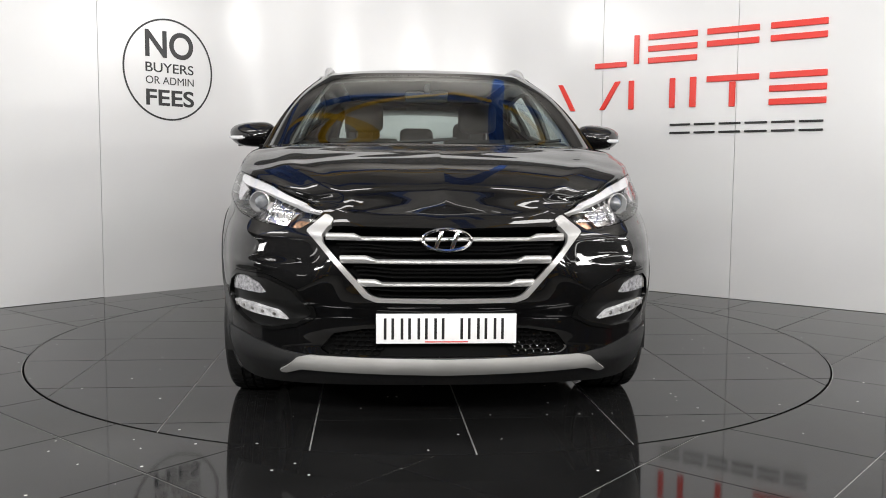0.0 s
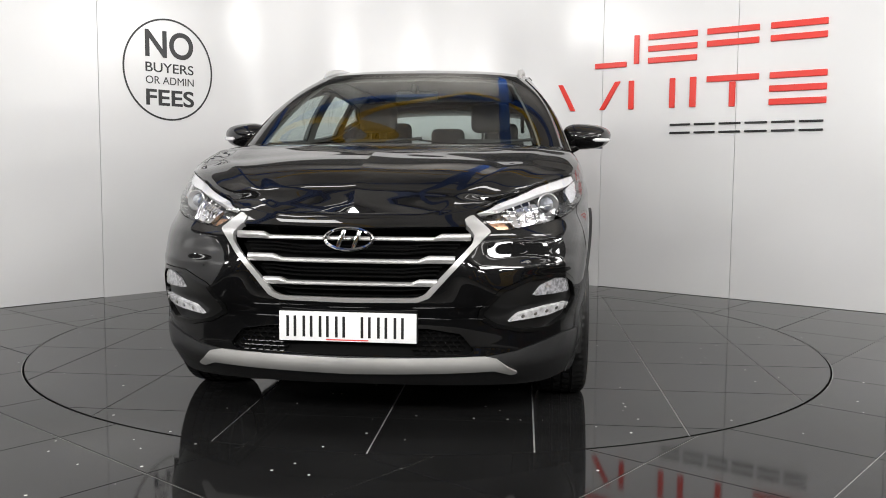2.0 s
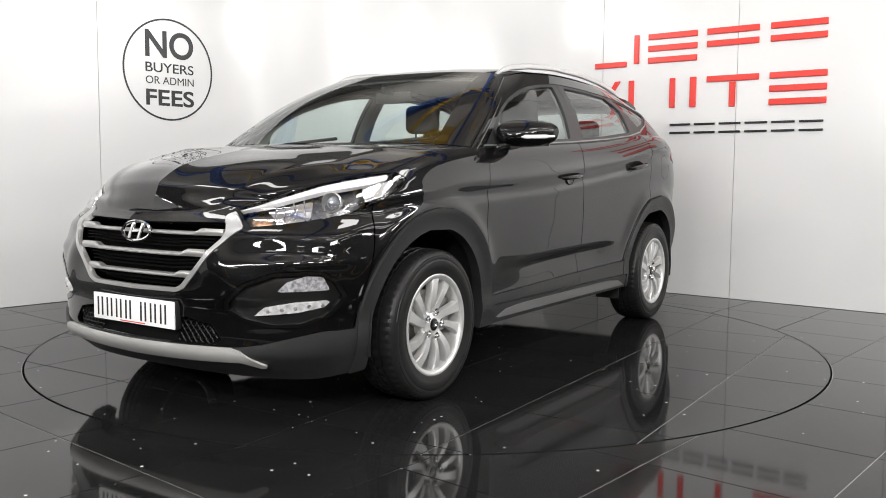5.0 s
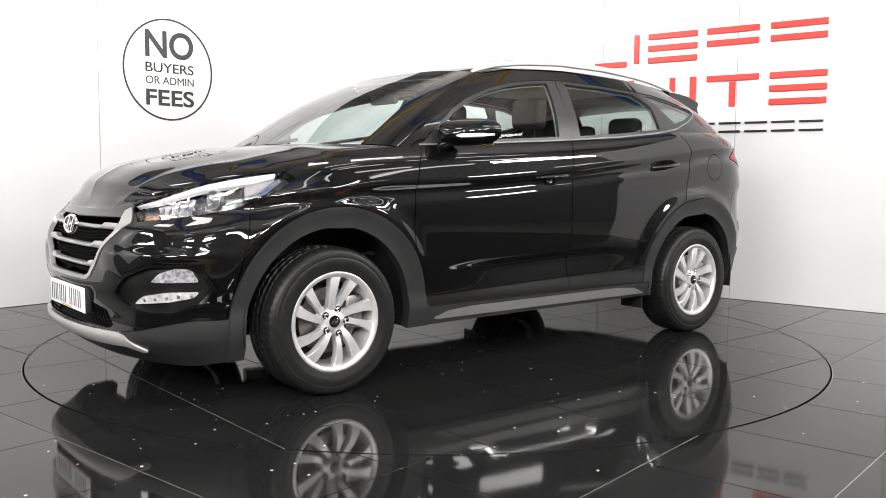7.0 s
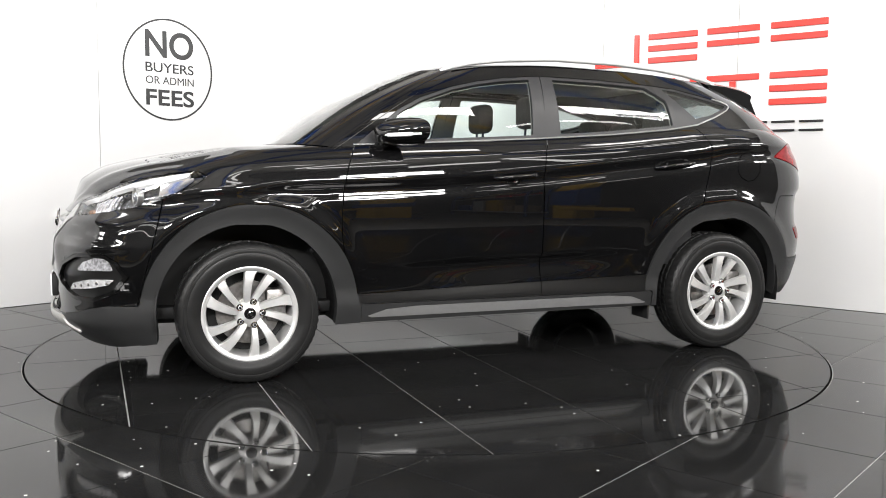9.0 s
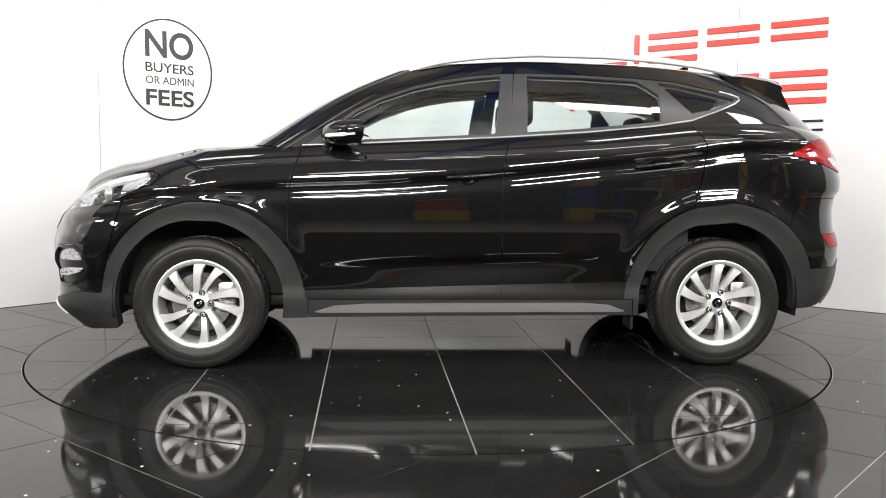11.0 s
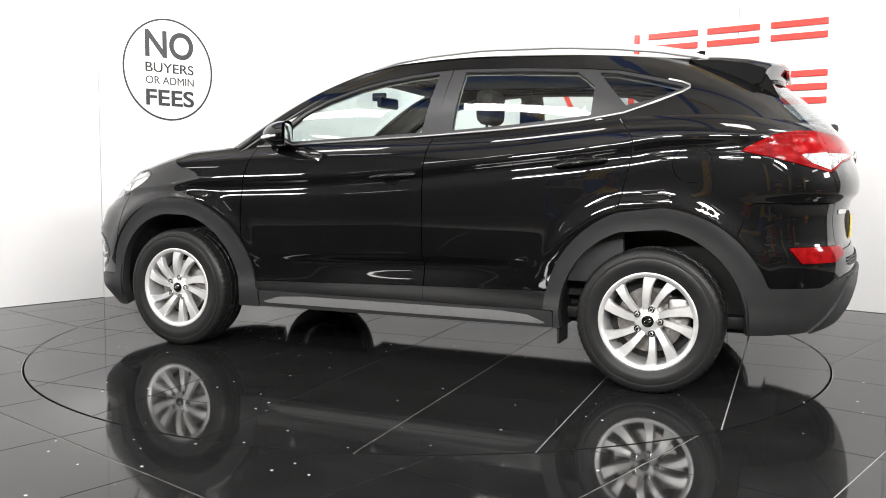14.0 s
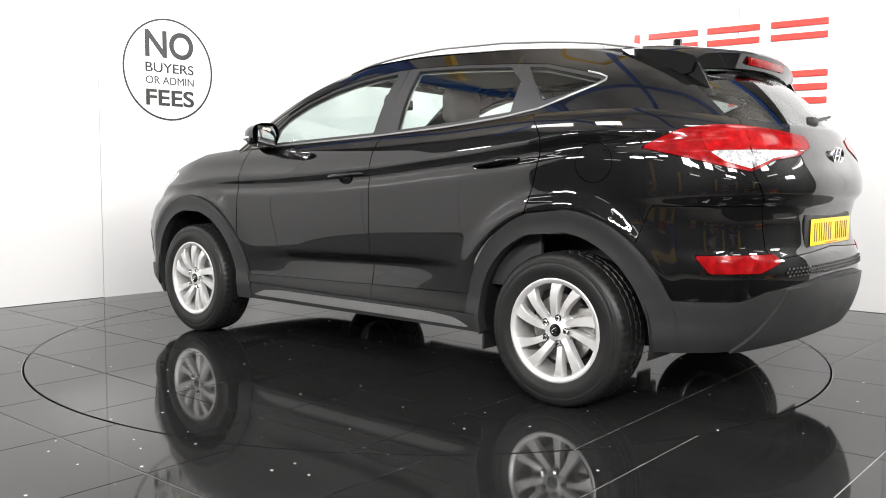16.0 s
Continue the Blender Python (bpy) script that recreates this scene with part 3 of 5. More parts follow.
crease_z = curve((2.2, 0.84), (1.8, 0.88), (1.3, 0.93), (1.02, 0.95), (0.5, 0.97), (-0.2, 1.02), (-0.63, 1.065), (-0.91, 1.095), (-1.19, 1.13), (-1.44, 1.165), (-2.2, 1.19))
crease_y = curve((2.2, 0.892), (1.3, 0.915), (0.6, 0.901), (-0.3, 0.902), (-1.3, 0.919), (-2.2, 0.90))
belt_z = curve((2.2, 0.828), (2.09, 0.83), (2.04, 0.845), (1.95, 0.905), (1.85, 0.965), (1.6, 1.043), (1.25, 1.098), (0.95, 1.122), (0.6, 1.142), (-0.18, 1.178), (-0.64, 1.208), (-1.0, 1.243), (-1.25, 1.265), (-1.6, 1.27), (-1.85, 1.25), (-2.2, 1.19))
base_z = curve((2.2, 0.205), (1.9, 0.185), (1.75, 0.20), (1.2, 0.25), (0.8, 0.262), (-0.9, 0.272), (-1.75, 0.30), (-1.9, 0.30), (-2.1, 0.325), (-2.2, 0.34))
low_y = curve((0.0, 0.84), (0.25, 0.865), (0.36, 0.881), (0.42, 0.878), (0.50, 0.885), (0.60, 0.893), (0.75, 0.901), (0.85, 0.902), (1.2, 0.902))


def half_width(x, z):
    """Half the body's width at x and z."""
    zc, yc, zb = crease_z(x), crease_y(x), belt_z(x)
    k = yc / 0.905
    low = low_y(z) * k - 0.010 * np.exp(-((z - (zc - 0.045)) / 0.034) ** 2)
    zs = z - (0.535 - 0.030 * x)
    scoop = 0.0305 * np.where(zs > 0, np.exp(-(zs / 0.025) ** 2), np.exp(-(zs / 0.085) ** 2)) / ((1 + np.exp((x - 0.42) / 0.11)) * (1 + np.exp((-0.56 - x) / 0.09)))
    t = np.clip((z - zc) / np.maximum(zb - zc, 0.02), 0, 1.2)
    high = yc - 0.035 * t - 0.030 * t**5
    s = 1 / (1 + np.exp(-(z - zc) / 0.010))
    swell = 0
    for xa in (WB, -WB):
        r = np.hypot(x - xa, z - 0.343)
        swell = swell + 0.016 * np.exp(-((r - 0.525) / 0.050) ** 2) / (1 + np.exp((0.56 - z) / 0.055))
    return (low - scoop) * (1 - s) + high * s + swell


NU_F, NU_S, NU_R, NV = 90, 190, 80, 84
POW_F = (curve((0.2, 4.4), (0.35, 5.2), (0.55, 5.6), (0.70, 4.9), (0.85, 3.6), (1.0, 3.0)), 2.42)
POW_R = (curve((0.25, 4.2), (0.60, 5.2), (0.75, 5.0), (1.10, 4.4), (1.25, 3.6)), 2.6)


nose_top = curve((0, 0.828), (12, 0.829), (18, 0.836), (23, 0.849), (26.5, 0.860), (36, 0.904), (41, 0.929), (47, 0.958), (54, 0.982), (60, 0.998), (67, 1.012), (74, 1.040), (82, 1.074), (90, 1.104))


def nose_point(a, z):
    """The nose's plan at height z: from its middle (90 degrees) to the flank (0), with a fold under the lamps."""
    p, q = POW_F
    x = XS_F + (front_x(z) - XS_F) * max(math.sin(a), 0.0) ** (2 / p(z))
    y = half_width(x, z) * (max(math.cos(a), 0.0) ** (2 / q) if a < math.pi / 2 - 1e-6 else 0.0)
    d = np.degrees(np.arctan2(y, x - 1.2))
    push = (0.016 * np.exp(-((d - 24.5 - 22 * (0.66 - z)) / 4.0) ** 2 - ((z - 0.64) / 0.11) ** 2) - 0.009 * np.exp(-((d - 35) / 6) ** 2 - ((z - 0.70) / 0.055) ** 2)
            + 0.008 * np.exp(-((d - 42) / 9) ** 2 - ((z - 0.655) / 0.022) ** 2))
    r = np.radians(d)
    return x + push * np.cos(r), y + push * np.sin(r)


def shell():
    cols = [("f", a) for a in np.linspace(math.pi / 2, 0, NU_F)][:-1] + [("s", x) for x in np.linspace(XS_F, XS_R, NU_S)] + [("r", a) for a in np.linspace(0, math.pi / 2, NU_R)][1:]
    g = np.zeros((NV, len(cols), 3))
    v = np.linspace(0, 1, NV)
    for j, (kind, a) in enumerate(cols):
        if kind == "s":
            z = base_z(a) + v * (belt_z(a) - base_z(a))
            x = np.full(NV, a)
            y = half_width(x, z)
        else:
            xs, ends, (p, q), tip = (XS_F, front_x, POW_F, 2.12) if kind == "f" else (XS_R, rear_x, POW_R, -2.12)
            cs = max(math.cos(a), 0.0) ** (2 / q) if a < math.pi / 2 - 1e-6 else 0.0
            xn = xs + (tip - xs) * max(math.sin(a), 0.0) ** (2 / 3.3)
            if kind == "f":
                lo, hi = 0.8, 1.15
                for _ in range(30):
                    top = (lo + hi) / 2
                    fx, fy = nose_point(a, np.array([top]))
                    lo, hi = (top, hi) if nose_top(math.degrees(math.atan2(fy[0], fx[0] - 1.2))) > top else (lo, top)
                z = base_z(xn) + v * (top - base_z(xn))
                x, y = nose_point(a, z)
                g[:, j] = np.stack([x, y, z], -1)
                continue
            z = base_z(xn) + v * (belt_z(xn) - base_z(xn))
            x = xs + (ends(z) - xs) * max(math.sin(a), 0.0) ** (2 / p(z))
            y = half_width(x, z) * cs
        g[:, j] = np.stack([x, y, z], -1)
    return g


SHELL = shell()
TOP = SHELL[-1]
I_HOOD = int(np.argmin(np.abs(np.degrees(np.arctan2(TOP[:NU_F, 1], TOP[:NU_F, 0] - 1.2)) - 26.0)))                      # the hood's front corner on the top line
I_COWL = NU_F - 1 + int(NU_S * (XS_F - 0.95) / (XS_F - XS_R))   # the foot of the windscreen pillar
N_REAR0 = NU_F - 1 + NU_S - 1


def resample(pts, n):
    pts = np.asarray(pts)
    s = np.concatenate([[0], np.cumsum(np.linalg.norm(np.diff(pts, axis=0), axis=1))])
    t = np.linspace(0, s[-1], n)
    return np.stack([np.interp(t, s, pts[:, i]) for i in range(3)], -1)


def coons(c0, c1, d0, d1):
    """A patch between four edges: c0, c1 run along u, d0, d1 along v."""
    nv, nu = len(d0), len(c0)
    u = np.linspace(0, 1, nu)[None, :, None]
    v = np.linspace(0, 1, nv)[:, None, None]
    return ((1 - v) * c0[None] + v * c1[None] + (1 - u) * d0[:, None] + u * d1[:, None]
            - (1 - u) * (1 - v) * c0[0] - u * (1 - v) * c0[-1] - (1 - u) * v * c1[0] - u * v * c1[-1])


hood_mid = curve((2.12, 0.828), (2.108, 0.885), (2.072, 0.962), (1.95, 1.030), (1.75, 1.077), (1.55, 1.108), (1.23, 1.132), (1.15, 1.134))
cowl_corner = TOP[I_COWL] + np.array([0.0, -0.02, 0.0])
th = np.linspace(0, math.pi / 2, 40)
COWL = np.stack([0.95 + 0.24 * np.sin(th) ** 0.8, cowl_corner[1] * np.cos(th) ** 0.75, cowl_corner[2] + 0.02 * np.sin(th)], -1)
x_mid = np.linspace(0, 1, 60) ** 1.6
x_mid = TOP[0][0] + (COWL[-1][0] - TOP[0][0]) * x_mid
mid_line = resample(np.stack([x_mid, 0 * x_mid, hood_mid(x_mid)], -1), 60)
mid_line[0], mid_line[-1] = TOP[0], COWL[-1]
HOOD = coons(resample(TOP[:I_HOOD + 1], 50), resample(COWL[::-1], 50), mid_line, resample(TOP[I_HOOD:I_COWL + 1], 60))
# crown: the hood swells over its edges, with a raised band beside the middle
hv, hu = np.meshgrid(np.linspace(0, 1, 60), np.linspace(0, 1, 50), indexing="ij")
HOOD[:, :, 2] += 0.020 * np.sin(math.pi * hu**0.9) ** 2 * np.sin(math.pi * np.clip(hv, 0, 1) ** 0.6) + 0.010 * np.exp(-((hu - 0.72) / 0.07) ** 2) * np.sin(math.pi * hv ** 0.7)
HOOD = HOOD[:, ::-1]

# greenhouse: from the belt line to the roof's edge
roof_edge_z = curve((0.40, 1.512), (0.22, 1.546), (0.0, 1.581), (-0.4, 1.597), (-0.8, 1.59), (-1.2, 1.566), (-1.6, 1.525), (-1.8, 1.505))
roof_edge_y = curve((0.4, 0.585), (0.2, 0.605), (-0.3, 0.625), (-0.9, 0.615), (-1.5, 0.575))
to_top_x = curve((0.95, 0.22), (0.6, 0.05), (0.0, -0.12), (-0.6, -0.62), (-1.2, -1.16), (-1.35, -1.30))
lower, upper = [], []
tw = np.linspace(math.pi / 2, 0, 46)
for a in tw[:-1]:
    sn, cs = math.sin(a), max(math.cos(a), 0)
    lower.append((0.91 + 0.235 * sn**0.8, (cowl_corner[1] + 0.0) * cs**0.7, cowl_corner[2] + 0.004 + 0.022 * sn))
    upper.append((0.22 + 0.16 * sn**0.9, 0.603 * cs**0.72, 1.536 + 0.028 * sn))
for j in range(I_COWL, len(TOP)):
    b = TOP[j]
    lower.append(tuple(b))
    if j <= N_REAR0:
        xt = float(to_top_x(b[0]))
        upper.append((xt, float(roof_edge_y(xt)), float(roof_edge_z(xt))))
    else:
        a = (j - N_REAR0) / (len(TOP) - 1 - N_REAR0) * math.pi / 2
        x0 = float(to_top_x(XS_R))
        xt = x0 + (-1.68 - x0) * math.sin(a) ** 0.72
        upper.append((xt, float(roof_edge_y(xt)) * max(math.cos(a), 0) ** 0.7 if j < len(TOP) - 1 else 0.0, float(roof_edge_z(xt)) + 0.045 * math.sin(a) ** 2))
lower, upper = np.array(lower), np.array(upper)
lower[0][1] = upper[0][1] = 0
NG = 56
GREEN = np.zeros((NG, len(lower), 3))
for i, t in enumerate(np.linspace(0, 1, NG)):
    GREEN[i] = lower * (1 - t) + upper * t
    out = 0.030 * math.sin(math.pi * t)
    d = lower - np.array([-0.5, 0, 0])
    d[:, 2] = 0
    d[:, 0] *= 0.25
    d /= np.linalg.norm(d, axis=1, keepdims=True)
    d[:45] *= np.linspace(0.45, 1, 45)[:, None]
    GREEN[i] += out * d
    GREEN[i][:, 2] += 0.018 * math.sin(math.pi * t ** 1.4) * np.clip((lower[:, 0] - 0.2) / 0.6, 0, 1)
    GREEN[i][:, 2] += 0.5 * out * (np.abs(lower[:, 0]) > 0.98) * 0.4
N_WS = len(tw) - 1

# roof
ia, ib = N_WS, N_WS + (N_REAR0 - I_COWL)
EDGE = upper.copy()
xs_roof = np.linspace(EDGE[0][0], EDGE[-1][0], 70)
roof_mid = curve((0.4, 1.560), (0.2, 1.602), (-0.1, 1.630), (-0.5, 1.640), (-0.9, 1.633), (-1.3, 1.612), (-1.7, 1.565))
mid = np.stack([xs_roof, 0 * xs_roof, roof_mid(xs_roof)], -1)
mid[0], mid[-1] = EDGE[0], EDGE[-1]
ROOF = coons(resample(EDGE[:ia + 1], 46), resample(EDGE[ib:][::-1], 46), resample(mid, 70), resample(EDGE[ia:ib + 1], 70))
rv, ru = np.meshgrid(np.linspace(0, 1, 70), np.linspace(0, 1, 46), indexing="ij")
ROOF[:, :, 2] += 0.012 * np.sin(math.pi * ru) ** 2 * np.sin(math.pi * rv)
ROOF = ROOF[:, ::-1]


def surface_y(grid):
    """The outward place of a side point (x, z) on a grid."""
    q = grid.reshape(-1, 3)

    def f(x, z):
        d = (q[:, 0] - x) ** 2 + (q[:, 2] - z) ** 2
        k = np.argsort(d)[:4]
        w = 1 / (d[k] + 1e-7)
        return float((q[k, 1] * w).sum() / w.sum())
    return f


green_y, shell_y = surface_y(GREEN[:, N_WS:N_WS + 260]), surface_y(SHELL[:, NU_F - 40:NU_F + NU_S + 30])


def wrap(x, y):
    """Degrees round the car's nose, from its middle to its flank."""
    return np.degrees(np.arctan2(y, x - 1.2))


def tail_wrap(x, y):
    return np.degrees(np.arctan2(y, -1.3 - x))


car = tagged(new("car"), "glossy black compact SUV standing on the turntable, silver alloys", "car")
skin = grid_skin(SHELL)
if np.mean(skin.n[:, 1]) < 0:
    skin = Skin(skin.p, -skin.n, [f[::-1] for f in skin.faces])


def outward(s, towards):
    """Turns a skin so that its normals point the given way."""
    return s if np.mean(s.n @ np.array(towards)) > 0 else Skin(s.p, -s.n, [f[::-1] for f in s.faces])


def arch(x0, r):
    def f(x, y, z):
        d = np.hypot(x - x0, z - 0.343) - r
        leg = np.maximum(np.abs(x - x0) - r * 0.985, z - 0.343)
        return np.minimum(d, leg)
    return f


def off(field, d):
    return lambda x, y, z: field(x, y, z) - d


def band(field, w=0.0028):
    return lambda x, y, z: np.abs(field(x, y, z)) - w


def front_poly(poly):
    return lambda x, y, z: np.where(x > 1.2, poly_sdf(y, z, poly), 1.0)


def nose_poly(poly, k=0.0135):
    """An outline in degrees round the nose and height."""
    return lambda x, y, z: np.where((x > 1.25), poly_sdf(wrap(x, y) * k, z, [(a * k, b) for a, b in poly]), 1.0)


def tail_poly(poly, k=0.0135):
    return lambda x, y, z: np.where((x < -1.35), poly_sdf(tail_wrap(x, y) * k, z, [(a * k, b) for a, b in poly]), 1.0)


HEADLAMP = [(28.2, 0.853), (30.2, 0.815), (32, 0.790), (38.4, 0.801), (46.5, 0.820), (53, 0.840), (57, 0.860), (61, 0.888), (65, 0.921), (68, 0.950), (70, 0.979), (67, 1.003), (60, 0.990), (54, 0.975), (47, 0.952), (41, 0.922), (36, 0.897)]
FOGPOD = [(26.5, 0.463), (26.6, 0.50), (30.5, 0.572), (37, 0.617), (46, 0.624), (49.5, 0.59), (52, 0.519), (48.5, 0.445), (42.5, 0.405), (36, 0.403), (30.4, 0.425)]
FOGLAMP = [(37.5, 0.542), (39.5, 0.581), (43.5, 0.606), (46.8, 0.600), (48.3, 0.547)]
DAYLAMP = [(32.7, 0.447), (34.9, 0.477), (41.4, 0.499), (48.3, 0.505), (47, 0.482), (41.5, 0.462)]
GRILLE = [(-0.01, 0.797), (0.385, 0.803), (0.438, 0.802), (0.464, 0.769), (0.458, 0.742), (0.43, 0.711), (0.285, 0.553), (0.25, 0.541), (-0.01, 0.538)]
SURROUND = [(-0.01, 0.60), (0.30, 0.60), (0.40, 0.77), (0.435, 0.795), (0.422, 0.829), (0.451, 0.846), (0.525, 0.783), (0.488, 0.748), (0.303, 0.541), (0.261, 0.525), (-0.01, 0.521)]
INTAKE = [(-0.01, 0.425), (0.30, 0.425), (0.42, 0.405), (0.47, 0.345), (0.44, 0.328), (-0.01, 0.322)]
SKID = [(-0.01, 0.312), (0.51, 0.321), (0.55, 0.312), (0.632, 0.252), (0.60, 0.247), (0.54, 0.272), (-0.01, 0.258)]
TAILLAMP = [(65.3, 1.108), (61.2, 1.146), (56.7, 1.180), (49.9, 1.197), (42.4, 1.199), (31.6, 1.185), (18, 1.163), (17, 1.125), (24.4, 1.084), (34.3, 1.063), (41.2, 1.017), (46.6, 1.034), (53, 1.06), (59.2, 1.086)]
REFLECTOR = [(53.3, 0.690), (33.5, 0.690), (31, 0.660), (38, 0.620), (50, 0.620)]

def cladding(x, y, z):
    a = np.minimum(arch(WB - 0.018, 0.507)(x, y, z), arch(-WB - 0.022, 0.513)(x, y, z))
    sill = np.where((x < WB) & (x > -WB), z - np.interp(x, [-0.85, 0.85], [0.445, 0.40]), 1)
    nose = np.where(x >= WB, z - np.interp(y, [0.5, 0.62, 0.80], [0.318, 0.335, 0.385]), 1)
    tail = np.where(x <= -WB, z - np.interp(y, [0.0, 0.22, 0.60, 0.70], [0.585, 0.58, 0.543, 0.508]), 1)
    return np.minimum(np.minimum(a, sill), np.minimum(nose, tail))


hole = lambda x, y, z: np.minimum(arch(WB, 0.420)(x, y, z), arch(-WB, 0.420)(x, y, z))
_, skin = skin.cut(hole)
pieces = {}
for key, field in (("headlamp", nose_poly(HEADLAMP)), ("fog_pod", nose_poly(FOGPOD)), ("grille", front_poly(GRILLE)), ("surround", front_poly(SURROUND)),
                   ("intake", front_poly(INTAKE)), ("skid", front_poly(SKID)), ("tail_lamp", tail_poly(TAILLAMP)), ("reflector", tail_poly(REFLECTOR)), ("clad", cladding)):
    pieces[key], skin = skin.cut(field)
    if key in ("headlamp", "fog_pod", "tail_lamp", "reflector", "surround", "clad"):
        _, skin = skin.cut(off(field, 0.0025))

# shut lines of the flank
line_front_door = curve((0.3, 0.80), (0.40, 0.83), (0.57, 0.875), (0.75, 0.892), (0.90, 0.882), (1.01, 0.86), (1.12, 0.82), (1.3, 0.76))
line_mid_door = curve((0.3, -0.20), (0.50, -0.20), (0.94, -0.20), (1.08, -0.212), (1.18, -0.24))
line_rear_door = curve((0.3, -0.95), (0.70, -1.10), (0.83, -1.18), (0.89, -1.20), (1.03, -1.235), (1.14, -1.25), (1.18, -1.235), (1.28, -1.16))
lines = {"bumper": lambda x, y, z: (1.73 - 0.25 * (z - 0.8)) - x, "fender": lambda x, y, z: line_front_door(z) - x, "front_door": lambda x, y, z: line_mid_door(z) - x,
         "rear_door": lambda x, y, z: line_rear_door(z) - x}
for key, field in lines.items():
    pieces[key], skin = skin.cut(off(field, -0.0028))
    _, skin = skin.cut(off(field, 0.0028))
# the tail: hatch, bumper, flank
hatch = lambda x, y, z: np.where(x < -1.5, tail_poly([(42, 1.4), (40.5, 1.015), (37, 0.893), (35.6, 0.712), (34, 0.672), (0, 0.70), (-9, 0.70), (-9, 1.4)])(x, y, z), 1.0)
pieces["hatch"], skin = skin.cut(hatch)
_, skin = skin.cut(off(hatch, 0.004))
rear_line = lambda x, y, z: np.maximum(z - 0.879, x + 1.76 - 0.35 * (0.879 - z))
pieces["rear_bumper"], skin = skin.cut(rear_line)
_, skin = skin.cut(off(rear_line, 0.004))
fuel = lambda x, y, z: np.hypot(x + 1.51, z - 1.05) - 0.082
pieces["fuel_flap"], skin = skin.cut(fuel)
_, skin = skin.cut(off(fuel, 0.003))
pieces["quarter"] = skin

# a dark sheet added behind all seams in place of their shade
backing = outward(grid_skin(SHELL[::2, ::2]), (0, 1, 0)).moved(-0.022)
_, backing = backing.cut(lambda x, y, z: hole(x, y, z) - 0.004)
for hole_f in (nose_poly(HEADLAMP), nose_poly(FOGPOD), front_poly(GRILLE), front_poly(INTAKE)):
    _, backing = backing.cut(off(hole_f, 0.010))
skin_part("seam_shade_sheet", backing.whole(), M_DARK, car, 0, "added dark sheet that stands in for shade in the seams")

skin_part("front_bumper", pieces["bumper"].whole(), M_PAINT, car)
for flip in (False, True):
    side = (lambda s: s.mirrored()) if flip else (lambda s: s)
    skin_part("front_wing", side(pieces["fender"]), M_PAINT, car)
    skin_part("front_door", side(pieces["front_door"]), M_PAINT, car)
    skin_part("rear_door", side(pieces["rear_door"]), M_PAINT, car)
    skin_part("rear_wing", side(pieces["quarter"]), M_PAINT, car)
skin_part("fuel_flap", pieces["fuel_flap"], M_PAINT, car)
skin_part("rear_bumper", pieces["rear_bumper"].whole(), M_PAINT, car)
tailgate = skin_part("tailgate", pieces["hatch"].whole(), M_PAINT, car)

# cladding: arches, sills and bumper skirts
clad = pieces["clad"].moved(0.007)
sill_f = lambda x, y, z: np.maximum(np.maximum(x - 0.79, -0.885 - x), z - 0.352)
sill, clad = clad.cut(sill_f)
_, clad = clad.cut(off(sill_f, 0.004))
garnish, sill = sill.cut(lambda x, y, z: np.where(True, poly_sdf(x, z, [(0.78, 0.285), (0.66, 0.322), (0.50, 0.332), (-0.62, 0.336), (-0.76, 0.325), (-0.86, 0.288)]), 1))
door_strip, clad = clad.cut(lambda x, y, z: np.maximum(np.maximum(arch(WB - 0.018, 0.512)(x, y, z) * -1, arch(-WB - 0.022, 0.518)(x, y, z) * -1), np.maximum(np.abs(x) - 0.95, 0.356 - z)))
skirt_f, clad = clad.cut(lambda x, y, z: np.maximum(-arch(WB - 0.018, 0.507)(x, y, z), WB - x))
skirt_r, clad = clad.cut(lambda x, y, z: np.maximum(-arch(-WB - 0.022, 0.513)(x, y, z), x + WB))
arch_f, arch_r = clad.cut(lambda x, y, z: -x)
_, door_strip = door_strip.cut(band(lines["front_door"]))
for flip in (False, True):
    side = (lambda s: s.mirrored()) if flip else (lambda s: s)
    skin_part("arch_trim", side(arch_f.moved(0.006)), M_CLAD, car, 0.05, "dark grey plastic wheel arch trim")
    skin_part("arch_trim", side(arch_r.moved(0.004)), M_CLAD, car, 0.05, "dark grey plastic wheel arch trim")
    sl = skin_part("sill_trim", side(sill), M_CLAD, car, 0.06, "dark grey plastic sill trim")
    skin_part("garnish", side(garnish.moved(0.006)), material("grey_satin_garnish", (0.13, 0.13, 0.13), rough=0.35, grain=0.05) if not flip else bpy.data.materials["grey_satin_garnish"], sl, 0.01, "lighter grey satin strip")
    skin_part("door_trim", side(door_strip), M_DOORTRIM, car, 0.02, "dark grey plastic strip under the doors")
for side_skirt in skirt_f.islands() + skirt_f.mirrored().islands():
    skin_part("front_skirt", side_skirt, M_CLAD, car, 0.05, "dark grey plastic bumper skirt")
diffuser, skirt_r = skirt_r.cut(lambda x, y, z: poly_sdf(y, z, [(-0.1, 0.57), (0.50, 0.55), (0.66, 0.30), (0.60, 0.1), (-0.1, 0.1)]) + 0 * x)
skin_part("rear_skirt", skirt_r.whole(), M_CLAD, car, 0.05, "dark grey plastic bumper skirt")
skin_part("rear_diffuser", diffuser.moved(0.012).whole(), M_CLAD, car, 0.03, "dark grey lower bumper panel")

